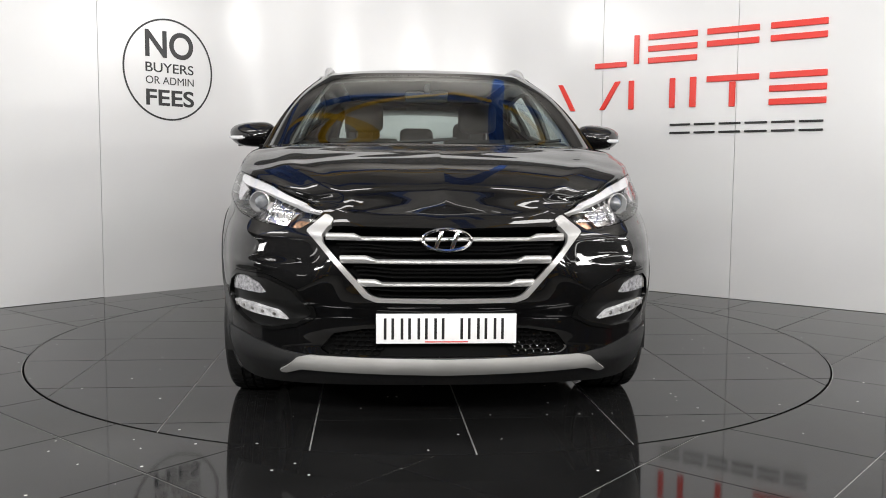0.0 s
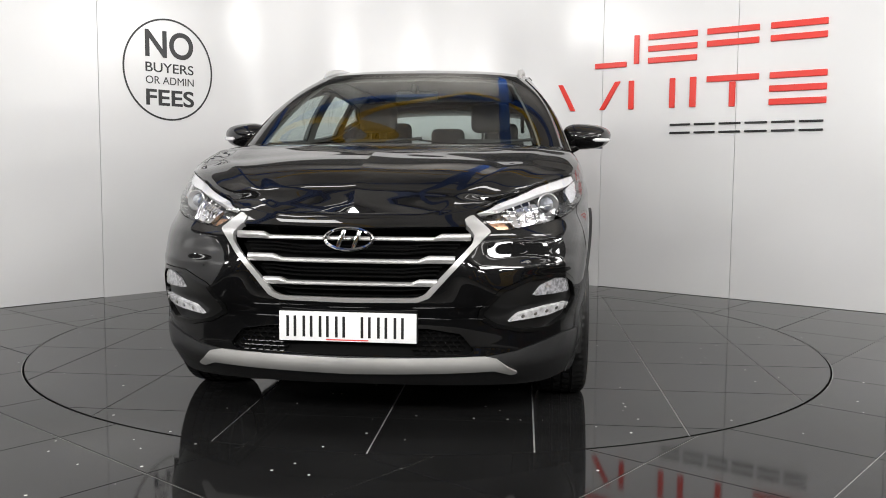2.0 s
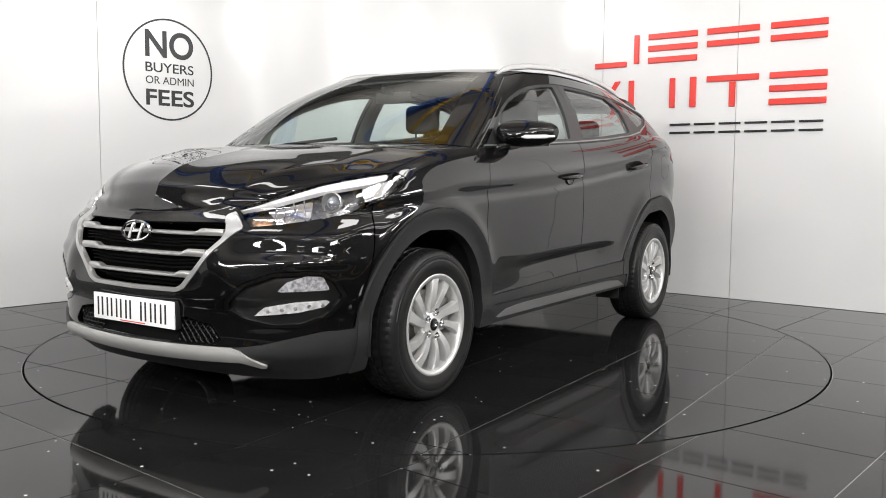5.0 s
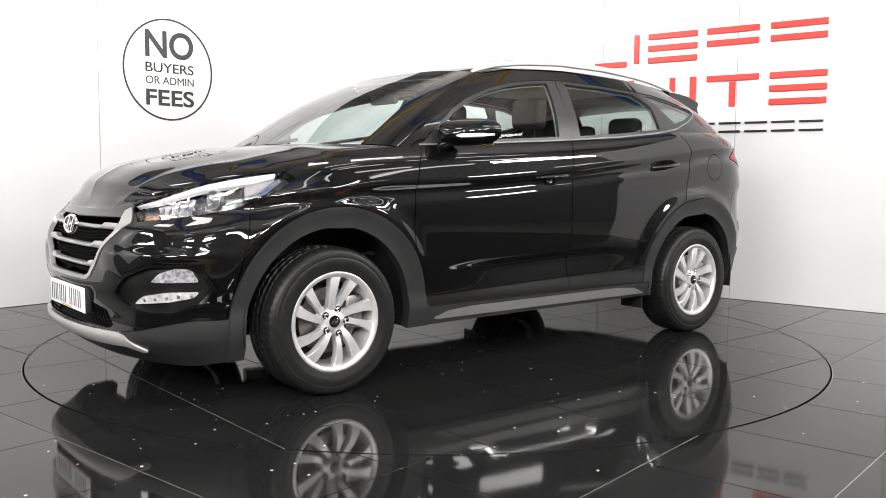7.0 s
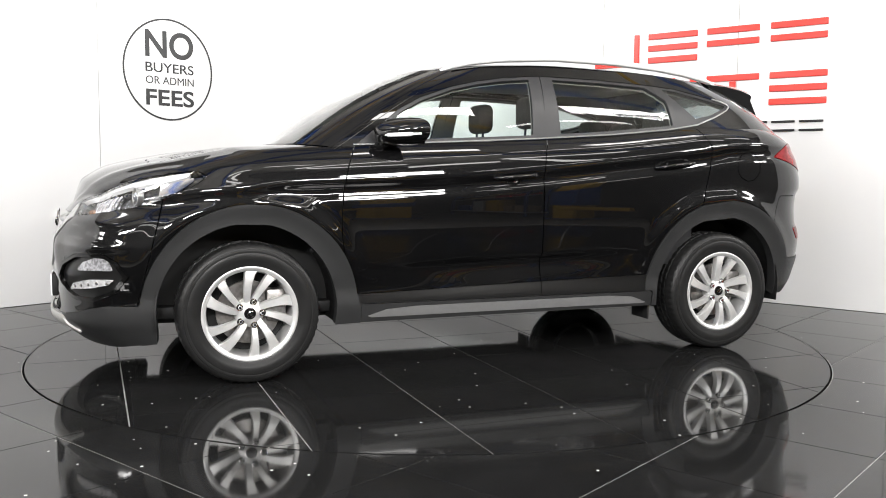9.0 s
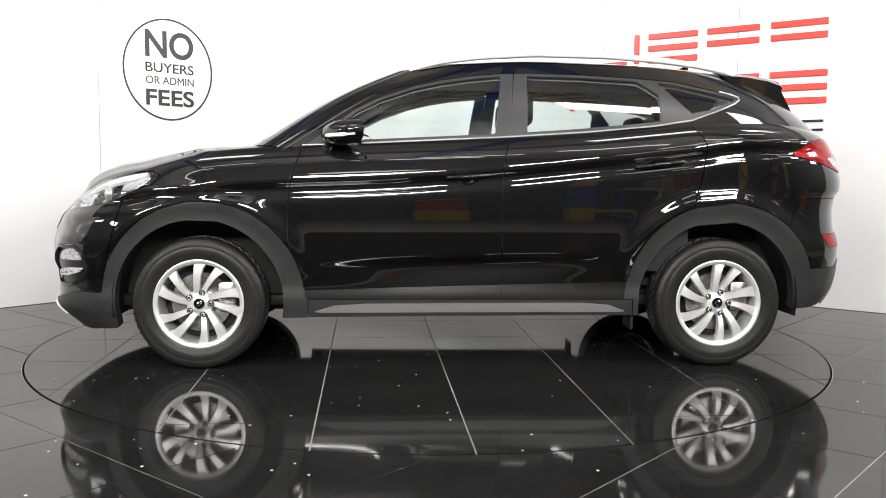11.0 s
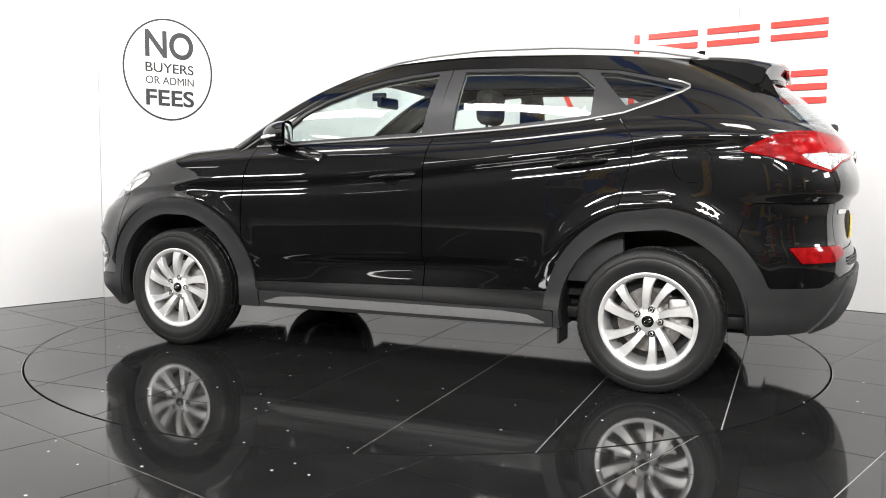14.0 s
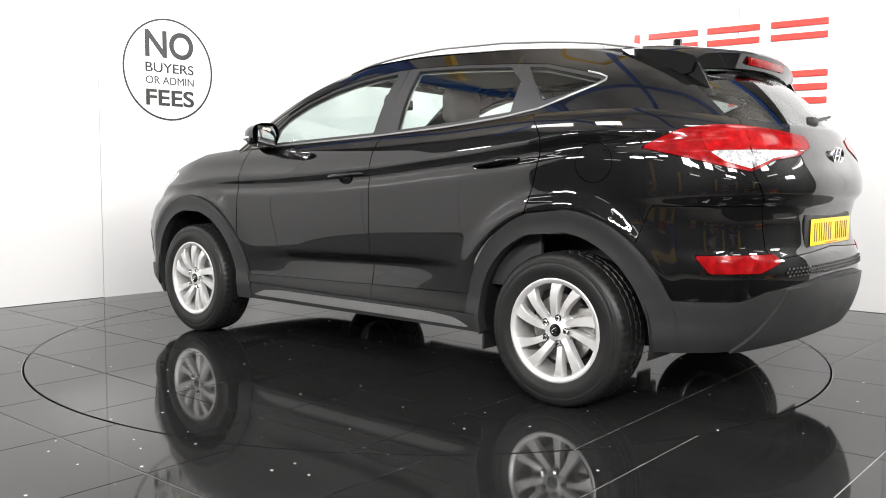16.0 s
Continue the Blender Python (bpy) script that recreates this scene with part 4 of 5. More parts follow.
# hood, roof, greenhouse
hood = outward(grid_skin(HOOD), (0, 0, 1))
skin_part("bonnet", hood.whole(), M_PAINT, car, 0.02, "glossy black domed bonnet")
roof = outward(grid_skin(ROOF), (0, 0, 1))
skin_part("roof", roof.whole(), M_PAINT, car, 0.01)
ws_g, rest_g = GREEN[:, :N_WS + 1], GREEN[:, N_WS:]
ws = outward(grid_skin(ws_g), (1, 0, 0.6))
glass_line = curve((1.10, 0.715), (1.2, 0.685), (1.35, 0.625), (1.5, 0.545), (1.60, 0.50))
ws_field = lambda x, y, z: np.maximum(y - glass_line(z), z - (1.545 - 0.02 * (y / 0.55) ** 2))
pane, pillar_a = ws.cut(ws_field)
skin_part("windscreen", pane.whole(), M_GLASS, car, 0, "clear windscreen")
flank = outward(grid_skin(rest_g), (0, 1, 0))
DLO = [(0.80, 1.142), (0.6, 1.150), (-0.18, 1.190), (-0.64, 1.221), (-1.0, 1.256), (-1.19, 1.288), (-1.33, 1.333), (-1.44, 1.378), (-1.475, 1.405), (-1.44, 1.425), (-1.37, 1.442), (-1.25, 1.470), (-1.14, 1.495), (-0.93, 1.512),
       (-0.64, 1.527), (-0.33, 1.532), (-0.2, 1.528), (-0.05, 1.514), (0.1, 1.490), (0.25, 1.455), (0.44, 1.388), (0.56, 1.325), (0.68, 1.235)]
dlo = lambda x, y, z: np.where(x > -1.75, poly_sdf(x, z, DLO), 1.0)
rear_pane_f = lambda x, y, z: np.maximum(np.maximum(np.abs(y) - np.interp(z, [1.2, 1.35, 1.5], [0.64, 0.605, 0.54]), x + 1.6), np.maximum(1.215 - z, z - 1.545))
opening, flank = flank.cut(dlo)
rear_pane, flank = flank.cut(rear_pane_f)
hatch_side = lambda x, y, z: (-1.555 - 0.30 * np.clip((1.57 - z) / 0.3, 0, 2)) - x
_, flank = flank.cut(band(lambda x, y, z: np.where(z > 1.0, hatch_side(x, y, z), 1.0), 0.0035))
body_side, hatch_top = flank.cut(lambda x, y, z: -1 * -hatch_side(x, y, z))
skin_part("rear_window", rear_pane.whole(), M_GLASS_REAR, tailgate, 0, "tinted rear window")
skin_part("tailgate_frame", hatch_top.whole(), M_PAINT, tailgate, 0.015)
front_pane, opening = opening.cut(lambda x, y, z: poly_sdf(x, z, [(0.655, 1.162), (-0.165, 1.205), (-0.205, 1.513), (-0.05, 1.499), (0.1, 1.475), (0.25, 1.440), (0.43, 1.376), (0.55, 1.312), (0.63, 1.245)]))
rear_side_pane, opening = opening.cut(lambda x, y, z: poly_sdf(x, z, [(-0.33, 1.215), (-0.64, 1.238), (-1.035, 1.278), (-1.035, 1.42), (-0.935, 1.497), (-0.64, 1.512), (-0.345, 1.517)]))
quarter_pane, opening = opening.cut(lambda x, y, z: poly_sdf(x, z, [(-1.04, 1.490), (-1.20, 1.315), (-1.32, 1.350), (-1.43, 1.392), (-1.45, 1.406), (-1.36, 1.428), (-1.24, 1.456), (-1.13, 1.482)]))
mid_f = lambda x, y, z: x - np.interp(z, [1.18, 1.53], [-0.243, -0.275])
_, opening = opening.cut(band(mid_f))
for flip in (False, True):
    side = (lambda s: s.mirrored()) if flip else (lambda s: s)
    skin_part("body_side", side(body_side), M_PAINT, car, 0.012)
    skin_part("windscreen_pillar", side(pillar_a), M_PAINT, car, 0.012)
    skin_part("pillar_lining", side(pillar_a.moved(-0.03)), M_LINER, car, 0, "light grey pillar lining")
    skin_part("frame_lining", side(opening.moved(-0.035)), M_LINER, car, 0, "light grey lining inside the window frames")
    skin_part("window_surround", side(opening.moved(-0.004)), M_PILLAR, car, 0.02, "satin black window frames and pillars")
    skin_part("front_side_window", side(front_pane.moved(-0.012)), M_GLASS_SIDE, car, 0)
    skin_part("rear_side_window", side(rear_side_pane.moved(-0.012)), M_GLASS_SIDE, car, 0)
    skin_part("quarter_window", side(quarter_pane.moved(-0.008)), M_GLASS_REAR, car, 0)
    s = -1 if flip else 1
    trim = [(x, s * (green_y(x, z) + 0.003), z) for x, z in [(0.82 + (-1.19 - 0.82) * k / 30, None) for k in range(31)] for z in [float(np.interp(-x, [-0.80, -0.6, 0.18, 0.64, 1.0, 1.19], [1.142, 1.150, 1.190, 1.221, 1.256, 1.288])) - 0.004]]
    trim += [(x, s * (green_y(x, z) + 0.003), z) for x, z in [(-1.26, 1.308), (-1.33, 1.333), (-1.39, 1.357), (-1.44, 1.378), (-1.47, 1.398), (-1.468, 1.412), (-1.43, 1.428), (-1.37, 1.442)]]
    part("window_trim", tube(trim, 0.0045, 6, up=(0, 1, 0)), M_TRIM, car, "thin satin silver strip under the side windows")
# strip between bonnet and windscreen
cw = np.stack([resample(COWL, 40), resample(lower[:N_WS + 1][::-1], 40)])
cw[:, :, 2] -= 0.006
skin_part("scuttle", outward(grid_skin(np.stack([cw[0], cw[0] * 0.5 + cw[1] * 0.5 - [0, 0, 0.012], cw[1]])), (0, 0, 1)).whole(), M_DARK, car, 0, "matt black plastic scuttle panel")

# ---- the car: lamps, grille, plates ----
nose_q = SHELL[:, :NU_F + 20].reshape(-1, 3)
tail_q = SHELL[:, N_REAR0 - 10:].reshape(-1, 3)


def nose_x(y, z, q=nose_q):
    """How far the nose (or the tail) reaches at y and z."""
    d = (q[:, 1] - abs(y)) ** 2 + (q[:, 2] - z) ** 2
    k = np.argsort(d)[:4]
    w = 1 / (d[k] + 1e-6)
    return float((q[k, 0] * w).sum() / w.sum())


def at_nose(deg, z):
    """A point on the nose by its degrees round it and height, and the way out."""
    g = nose_q
    d = ((wrap(g[:, 0], g[:, 1]) - deg) * 0.0135) ** 2 + (g[:, 2] - z) ** 2
    p = Vector(g[int(np.argmin(d))])
    return p, Vector((p.x - 1.2, p.y * 1.1, 0.1)).normalized()


# grille: surround, dark cavity, bars and badge
surround = pieces["surround"].moved(0.004).whole()
skin_part("grille_surround", surround, M_SILVER, car, 0.022, "satin silver six-sided grille surround")
skin_part("grille_back", pieces["grille"].moved(-0.075).whole(), M_VOID, car, 0, "matt black grille cavity")


def strip_bar(name, zs, y_end, h_mid, h_end, kink, mat, lift=0.0, depth=0.03, out=-0.006, label=""):
    """A bar across the grille that widens beyond its kinks."""
    bm = bmesh.new()
    rows = []
    k0, k1 = kink
    ys = sorted({round(v, 4) for v in list(np.linspace(-y_end, y_end, 41)) + [-k1, -k0, k0, k1]})
    for y in ys:
        t = min(max((abs(y) - k0) / max(k1 - k0, 1e-4), 0), 1)
        z = zs + lift * t
        h = (h_mid + (h_end - h_mid) * t) / 2
        x = nose_x(y, z) + out
        rows.append([bm.verts.new(v) for v in ((x - depth, y, z - h * 0.8), (x - 0.004, y, z - h), (x, y, z - h * 0.4), (x - 0.001, y, z + h * 0.5), (x - 0.006, y, z + h), (x - depth, y, z + h * 0.9))])
    for a, b in zip(rows, rows[1:]):
        for i in range(6):
            bm.faces.new((a[i], a[(i + 1) % 6], b[(i + 1) % 6], b[i]))
    bm.faces.new(rows[0]), bm.faces.new(rows[-1])
    return part(name, bm, mat, car, label)


strip_bar("grille_bar", 0.757, 0.450, 0.015, 0.027, (0.318, 0.345), M_SILVER, 0.007)
strip_bar("grille_bar", 0.674, 0.395, 0.016, 0.029, (0.262, 0.298), M_SILVER, 0.008)
strip_bar("grille_bar", 0.590, 0.330, 0.015, 0.027, (0.238, 0.265), M_SILVER, 0.006)
for z, ye in ((0.716, 0.40), (0.632, 0.335), (0.728, 0.41), (0.703, 0.39), (0.645, 0.345), (0.617, 0.325), (0.565, 0.275)):
    strip_bar("grille_slat", z, ye, 0.005, 0.005, (0.2, 0.3), M_VOID, 0.008, 0.02, -0.026)


def badge(parent, m, s=1.0):
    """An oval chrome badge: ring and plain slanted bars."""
    b = new("badge")
    b.parent = parent
    b.matrix_basis = m
    bm = bmesh.new()
    ring = []
    for k in range(48):
        a = math.tau * k / 48
        ring.append([bm.verts.new((s * rx * math.cos(a), s * ry * math.sin(a), z)) for rx, ry, z in ((0.096, 0.046, 0), (0.096, 0.046, 0.006), (0.091, 0.041, 0.011), (0.083, 0.034, 0.008), (0.083, 0.034, 0))])
    for k in range(48):
        for i in range(4):
            bm.faces.new((ring[k][i], ring[k][i + 1], ring[(k + 1) % 48][i + 1], ring[(k + 1) % 48][i]))
    part("ring", bm, M_CHROME, b, "chrome oval ring")
    for dx in (-0.030, 0.030):
        part("bar", prism([(s * (dx - 0.020), s * -0.033), (s * (dx - 0.004), s * -0.035), (s * (dx + 0.020), s * 0.033), (s * (dx + 0.004), s * 0.035)], 0.009, 0.002), M_CHROME, b)
    part("bar", prism([(s * -0.028, s * -0.007), (s * 0.03, s * -0.003), (s * 0.028, s * 0.007), (s * -0.03, s * 0.003)], 0.008, 0.002), M_CHROME, b)
    return b


TO_FRONT = Matrix(((0, 0, 1, 0), (1, 0, 0, 0), (0, 1, 0, 0), (0, 0, 0, 1)))
TO_REAR = Matrix(((0, 0, -1, 0), (-1, 0, 0, 0), (0, 1, 0, 0), (0, 0, 0, 1)))
badge(car, Matrix.Translation((nose_x(0, 0.755) + 0.002, 0, 0.755)) @ TO_FRONT @ pose(0, 0, 0, -8))


def number_plate(parent, m, mat, colour):
    """A number plate whose characters are plain bars."""
    p = part("number_plate", prism([(-0.26, -0.0555), (0.26, -0.0555), (0.26, 0.0555), (-0.26, 0.0555)], 0.006, 0.002), mat, parent, f"{colour} number plate with plain black bars")
    p.matrix_basis = m
    for k in range(7):
        x = -0.213 + k * 0.062 + (0.035 if k > 3 else 0)
        part("character_bar", box(0.010, 0.079, 0.0016, x - 0.014, 0, 0.0064), M_INK, p)
        part("character_bar", box(0.010, 0.079, 0.0016, x + 0.014, 0, 0.0064), M_INK, p)
    part("dealer_bar", box(0.16, 0.004, 0.0014, 0, -0.049, 0.0064), M_SIGNRED, p)
    return p


number_plate(car, Matrix.Translation((2.222, 0, 0.429)) @ TO_FRONT, M_PLATE_W, "white")
part("plate_holder", box(0.03, 0.525, 0.115, 2.206, 0, 0.429, 0.006), M_DARK, car)

# lower intake with a mesh of small cells, and the silver skid plate
intake = pieces["intake"].moved(-0.03).whole()
lower_grille = skin_part("lower_grille", intake, M_VOID, car, 0, "black honeycomb lower grille")
bm = bmesh.new()
for r in range(6):
    for c in range(-15, 16):
        y, z = (c + (0.5 if r % 2 else 0)) * 0.029, 0.334 + r * 0.0165
        if abs(y) > 0.43 or abs(y) < 0.24:
            continue
        x = nose_x(y, z) - 0.018
        ring = [(x, y + 0.0165 * math.cos(math.tau * k / 6), z + 0.0105 * math.sin(math.tau * k / 6)) for k in range(6)]
        for p, q in zip(ring, ring[1:] + ring[:1]):
            tube([p, q], 0.0022, 4, bm=bm)
tagged(part("honeycomb", bm, M_GLOSSBLACK, lower_grille), kind="stuff")
skin_part("skid_plate", pieces["skid"].moved(0.016).whole(), M_SKID, car, 0.03, "satin silver skid plate under the bumper")


# lamps
def lamp_bowl(parent, deg, z, r, flip, lens=True):
    p, out = at_nose(deg, z)
    fwd = Vector((1.0, 0.28, 0.02)).normalized()
    p = p - out * 0.055
    m = Matrix.Translation(p) @ fwd.to_track_quat("Y", "Z").to_matrix().to_4x4()
    s = Matrix.Diagonal((1, -1 if flip else 1, 1, 1))
    bm = revolve([(r * 0.98, -0.01), (r * 1.15, 0.012), (r * 1.18, 0.020), (r * 1.06, 0.022), (r * 1.0, 0.012), (r * 0.8, 0.0)], 32)
    part("bezel_ring", bm, M_SILVER, parent, m=s @ m)
    bm = revolve([(0.0005, 0.030), (r * 0.3, 0.027), (r * 0.55, 0.020), (r * 0.78, 0.006), (r * 0.82, -0.004)], 32)
    part("projector_lens", bm, M_PROJ, parent, m=s @ m)


M_PROJ = material("projector_glass", (0.35, 0.37, 0.40), rough=0.04, coat=1.0, metal=0.6)
top_edge = [(25.5, 0.862), (36, 0.910), (41, 0.935), (47, 0.965), (54, 0.988), (60, 1.004), (64.5, 1.015), (65.0, 0.982), (60, 0.960), (54, 0.946), (47, 0.929), (41, 0.904), (36, 0.883), (28.5, 0.851)]
for flip in (False, True):
    side = (lambda s: s.mirrored()) if flip else (lambda s: s)
    hp = pieces["headlamp"]
    lamp = skin_part("headlamp", side(hp), M_LENS, car, 0, "clear headlamp with a chrome projector and white strip")
    lamp.visible_shadow = False
    skin_part("housing", side(hp.moved(-0.06)), M_LAMPGREY, lamp, -0.058, "dark lamp housing")
    strip, below = hp.cut(nose_poly(top_edge))
    skin_part("light_strip", side(strip.moved(-0.010)), M_STRIP, lamp, 0.02, "white light strip")
    bowl, below = below.cut(nose_poly([(34.5, 0.865), (37.0, 0.812), (44.5, 0.828), (45.0, 0.905), (41, 0.892)]))
    skin_part("reflector", side(bowl.moved(-0.030)), M_LAMPBOWL, lamp, 0.02, "ribbed chrome reflector")
    amber, below = below.cut(nose_poly([(30.2, 0.832), (31.8, 0.803), (36.2, 0.810), (35.0, 0.836)]))
    skin_part("indicator", side(amber.moved(-0.042)), M_AMBERLENS, lamp, 0.015, "amber and clear indicator")
    tip, below = below.cut(nose_poly([(57, 0.945), (57.5, 0.885), (62, 0.910), (66.5, 0.965), (66, 0.98)]))
    skin_part("side_reflector", side(tip.moved(-0.018)), M_LAMPBOWL, lamp, 0.015, "bright side marker")
    lamp_bowl(lamp, 50.2, 0.888, 0.037, flip)
    for k in range(4):
        ln = [at_nose(36.6 + 2.2 * k, z) for z in np.linspace(0.815, 0.866 + 0.010 * k, 6)]
        bm = tube([p - o * 0.028 for p, o in ln], 0.003, 5, up=(1, 0, 0))
        part("rib", bm, M_CHROME, lamp, m=Matrix.Diagonal((1, -1 if flip else 1, 1, 1)))
    # fog lamp pod
    pod = pieces["fog_pod"]
    inner, rim_s = pod.cut(off(nose_poly(FOGPOD), -0.014))
    podob = skin_part("fog_lamp_pod", side(rim_s.moved(0.002)), M_GLOSSBLACK, car, 0.03, "gloss black fog lamp surround")
    fog, inner = inner.cut(nose_poly(FOGLAMP))
    drl, inner = inner.cut(nose_poly(DAYLAMP))
    skin_part("pod_panel", side(inner.moved(-0.018)), M_DOORTRIM, podob, 0.02, "dark grey plastic panel")
    fl = skin_part("fog_lamp", side(fog.moved(-0.010)), M_WHITELENS, podob, 0.02, "clear fog lamp")
    skin_part("fog_lamp_glass", side(fog.moved(-0.004)), M_LENS, fl, 0)
    dl = skin_part("daytime_lamp", side(drl.moved(-0.002)), M_DRL, podob, 0.02, "white daytime running lamp")
    for k in range(5):
        p, o = at_nose(36.0 + 2.6 * k, 0.466 + 0.0065 * k)
        bm = revolve([(0.0005, 0.004), (0.006, 0.004), (0.008, 0.0), (0.008, -0.004)], 12)
        part("diode", bm, M_STEEL, dl, m=Matrix.Diagonal((1, -1 if flip else 1, 1, 1)) @ Matrix.Translation(p - o * 0.003) @ o.to_track_quat("Y", "Z").to_matrix().to_4x4())
    # tail lamp
    tp = pieces["tail_lamp"]
    seam = lambda x, y, z: tail_wrap(x, y) * 0.0135 - 40.6 * 0.0135
    _, tp = tp.cut(band(seam, 0.0035))
    white, red = tp.cut(tail_poly([(50.6, 1.096), (40.6, 1.101), (20.5, 1.104), (34.3, 1.072), (41.3, 1.028), (47.2, 1.056)]))
    inner_red, red = red.cut(tail_poly([(52, 1.165), (46, 1.185), (24, 1.160), (21, 1.115), (40, 1.106), (51, 1.102)]))
    tl = skin_part("tail_lamp", side(red.moved(0.004)), M_REDDARK, car, 0.03, "red tail lamp with a clear reversing window")
    skin_part("red_lens", side(inner_red.moved(0.004)), M_RED, tl, 0.02, "bright red faceted lens")
    skin_part("clear_lens", side(white.moved(0.004)), M_WHITELENS, tl, 0.02, "clear white lens")
    skin_part("reflector", side(pieces["reflector"].moved(0.003)), M_REDDARK, car, 0.02, "red bumper reflector")

# tail: plate, badges, wiper, spoiler
tx = lambda y, z: nose_x(y, z, tail_q)
number_plate(tailgate, Matrix.Translation((tx(0, 0.765) - 0.006, 0, 0.765)) @ TO_REAR, M_PLATE_Y, "yellow")
part("plate_recess", box(0.02, 0.58, 0.15, tx(0, 0.76) + 0.009, 0, 0.765, 0.008), M_DARK, tailgate)
skin_part("name_bar", pieces["hatch"].cut(tail_poly([(33.5, 0.852), (23.8, 0.849), (23.6, 0.830), (33.5, 0.831)]))[0].moved(0.003), M_CHROME, tailgate, 0.004, "small chrome badge bar")
badge(tailgate, Matrix.Translation((tx(0, 1.09) - 0.002, 0, 1.09)) @ TO_REAR @ pose(0, 0, 0, 4), 0.85)
bm = tube([(-2.08, 0.02, 1.235), (-2.06, -0.15, 1.255), (-2.02, -0.42, 1.285)], [0.014, 0.010, 0.006], 6)
part("rear_wiper", bm, M_DARK, tailgate)
part("wiper_motor_cap", box(0.06, 0.07, 0.05, -2.075, 0.03, 1.235, 0.018), M_DARK, tailgate)

sp_rows = []
bm = bmesh.new()
for k in range(41):
    y = -0.575 + 1.15 * k / 40
    c = 1 - (y / 0.575) ** 2
    xr = -1.775 - 0.085 * c
    zt = 1.536 + 0.034 * c
    drop = 0.0 if abs(y) < 0.50 else ((abs(y) - 0.50) / 0.075) ** 1.5
    sec = [(-1.44, zt + 0.022 - 0.012 * drop), (-1.58, zt + 0.016 - 0.015 * drop), (-1.70, zt + 0.002 - 0.02 * drop), (xr, zt - 0.022 - 0.02 * drop), (xr - 0.010, zt - 0.034 - 0.02 * drop),
           (xr + 0.010, zt - 0.098 - 0.01 * drop), (xr + 0.05, zt - 0.106 - 0.01 * drop), (-1.60, zt - 0.07), (-1.50, zt - 0.03)]
    sp_rows.append([bm.verts.new((x, y, z)) for x, z in sec])
for a, b in zip(sp_rows, sp_rows[1:]):
    for i in range(9):
        bm.faces.new((a[i], a[(i + 1) % 9], b[(i + 1) % 9], b[i]))
bm.faces.new(sp_rows[0]), bm.faces.new(sp_rows[-1])
spoiler = part("spoiler", bm, M_PAINT, tailgate, "gloss black roof spoiler", smooth=50)
part("brake_light", box(0.016, 0.40, 0.036, -1.862, 0, 1.500, 0.004), M_REDDARK, spoiler, "dark red high brake light")
for s in (1, -1):
    bm = prism([(-1.60, 1.50), (-1.77, 1.485), (-1.79, 1.46), (-1.86, 1.33), (-1.83, 1.325), (-1.70, 1.42)], 0.03, 0.006)
    part("spoiler_fin", bm, M_GLOSSBLACK, spoiler, m=Matrix.Translation((0, s * 0.545 + 0.015, 0)) @ Matrix(((1, 0, 0, 0), (0, 0, -1, 0), (0, 1, 0, 0), (0, 0, 0, 1))))
bm = prism([(0.09, 0), (-0.08, 0), (-0.085, 0.055), (-0.06, 0.058), (0.0, 0.03)], 0.03, 0.008)
part("antenna_fin", bm, M_PAINT, car, m=Matrix.Translation((-1.36, 0.015, 1.60)) @ Matrix(((1, 0, 0, 0), (0, 0, -1, 0), (0, 1, 0, 0), (0, 0, 0, 1))))
# bumper mesh and tail edge
bm = bmesh.new()
for r in range(3):
    for c in range(-17, 18):
        y, z = (c + (0.5 if r % 2 else 0)) * 0.028, 0.598 + r * 0.014
        x = tx(y, z) - 0.003
        tube([(x, y - 0.010, z), (x, y, z + 0.007), (x, y + 0.010, z)], 0.003, 4, bm=bm)
tagged(part("bumper_mesh", bm, M_CLAD, car), kind="stuff")

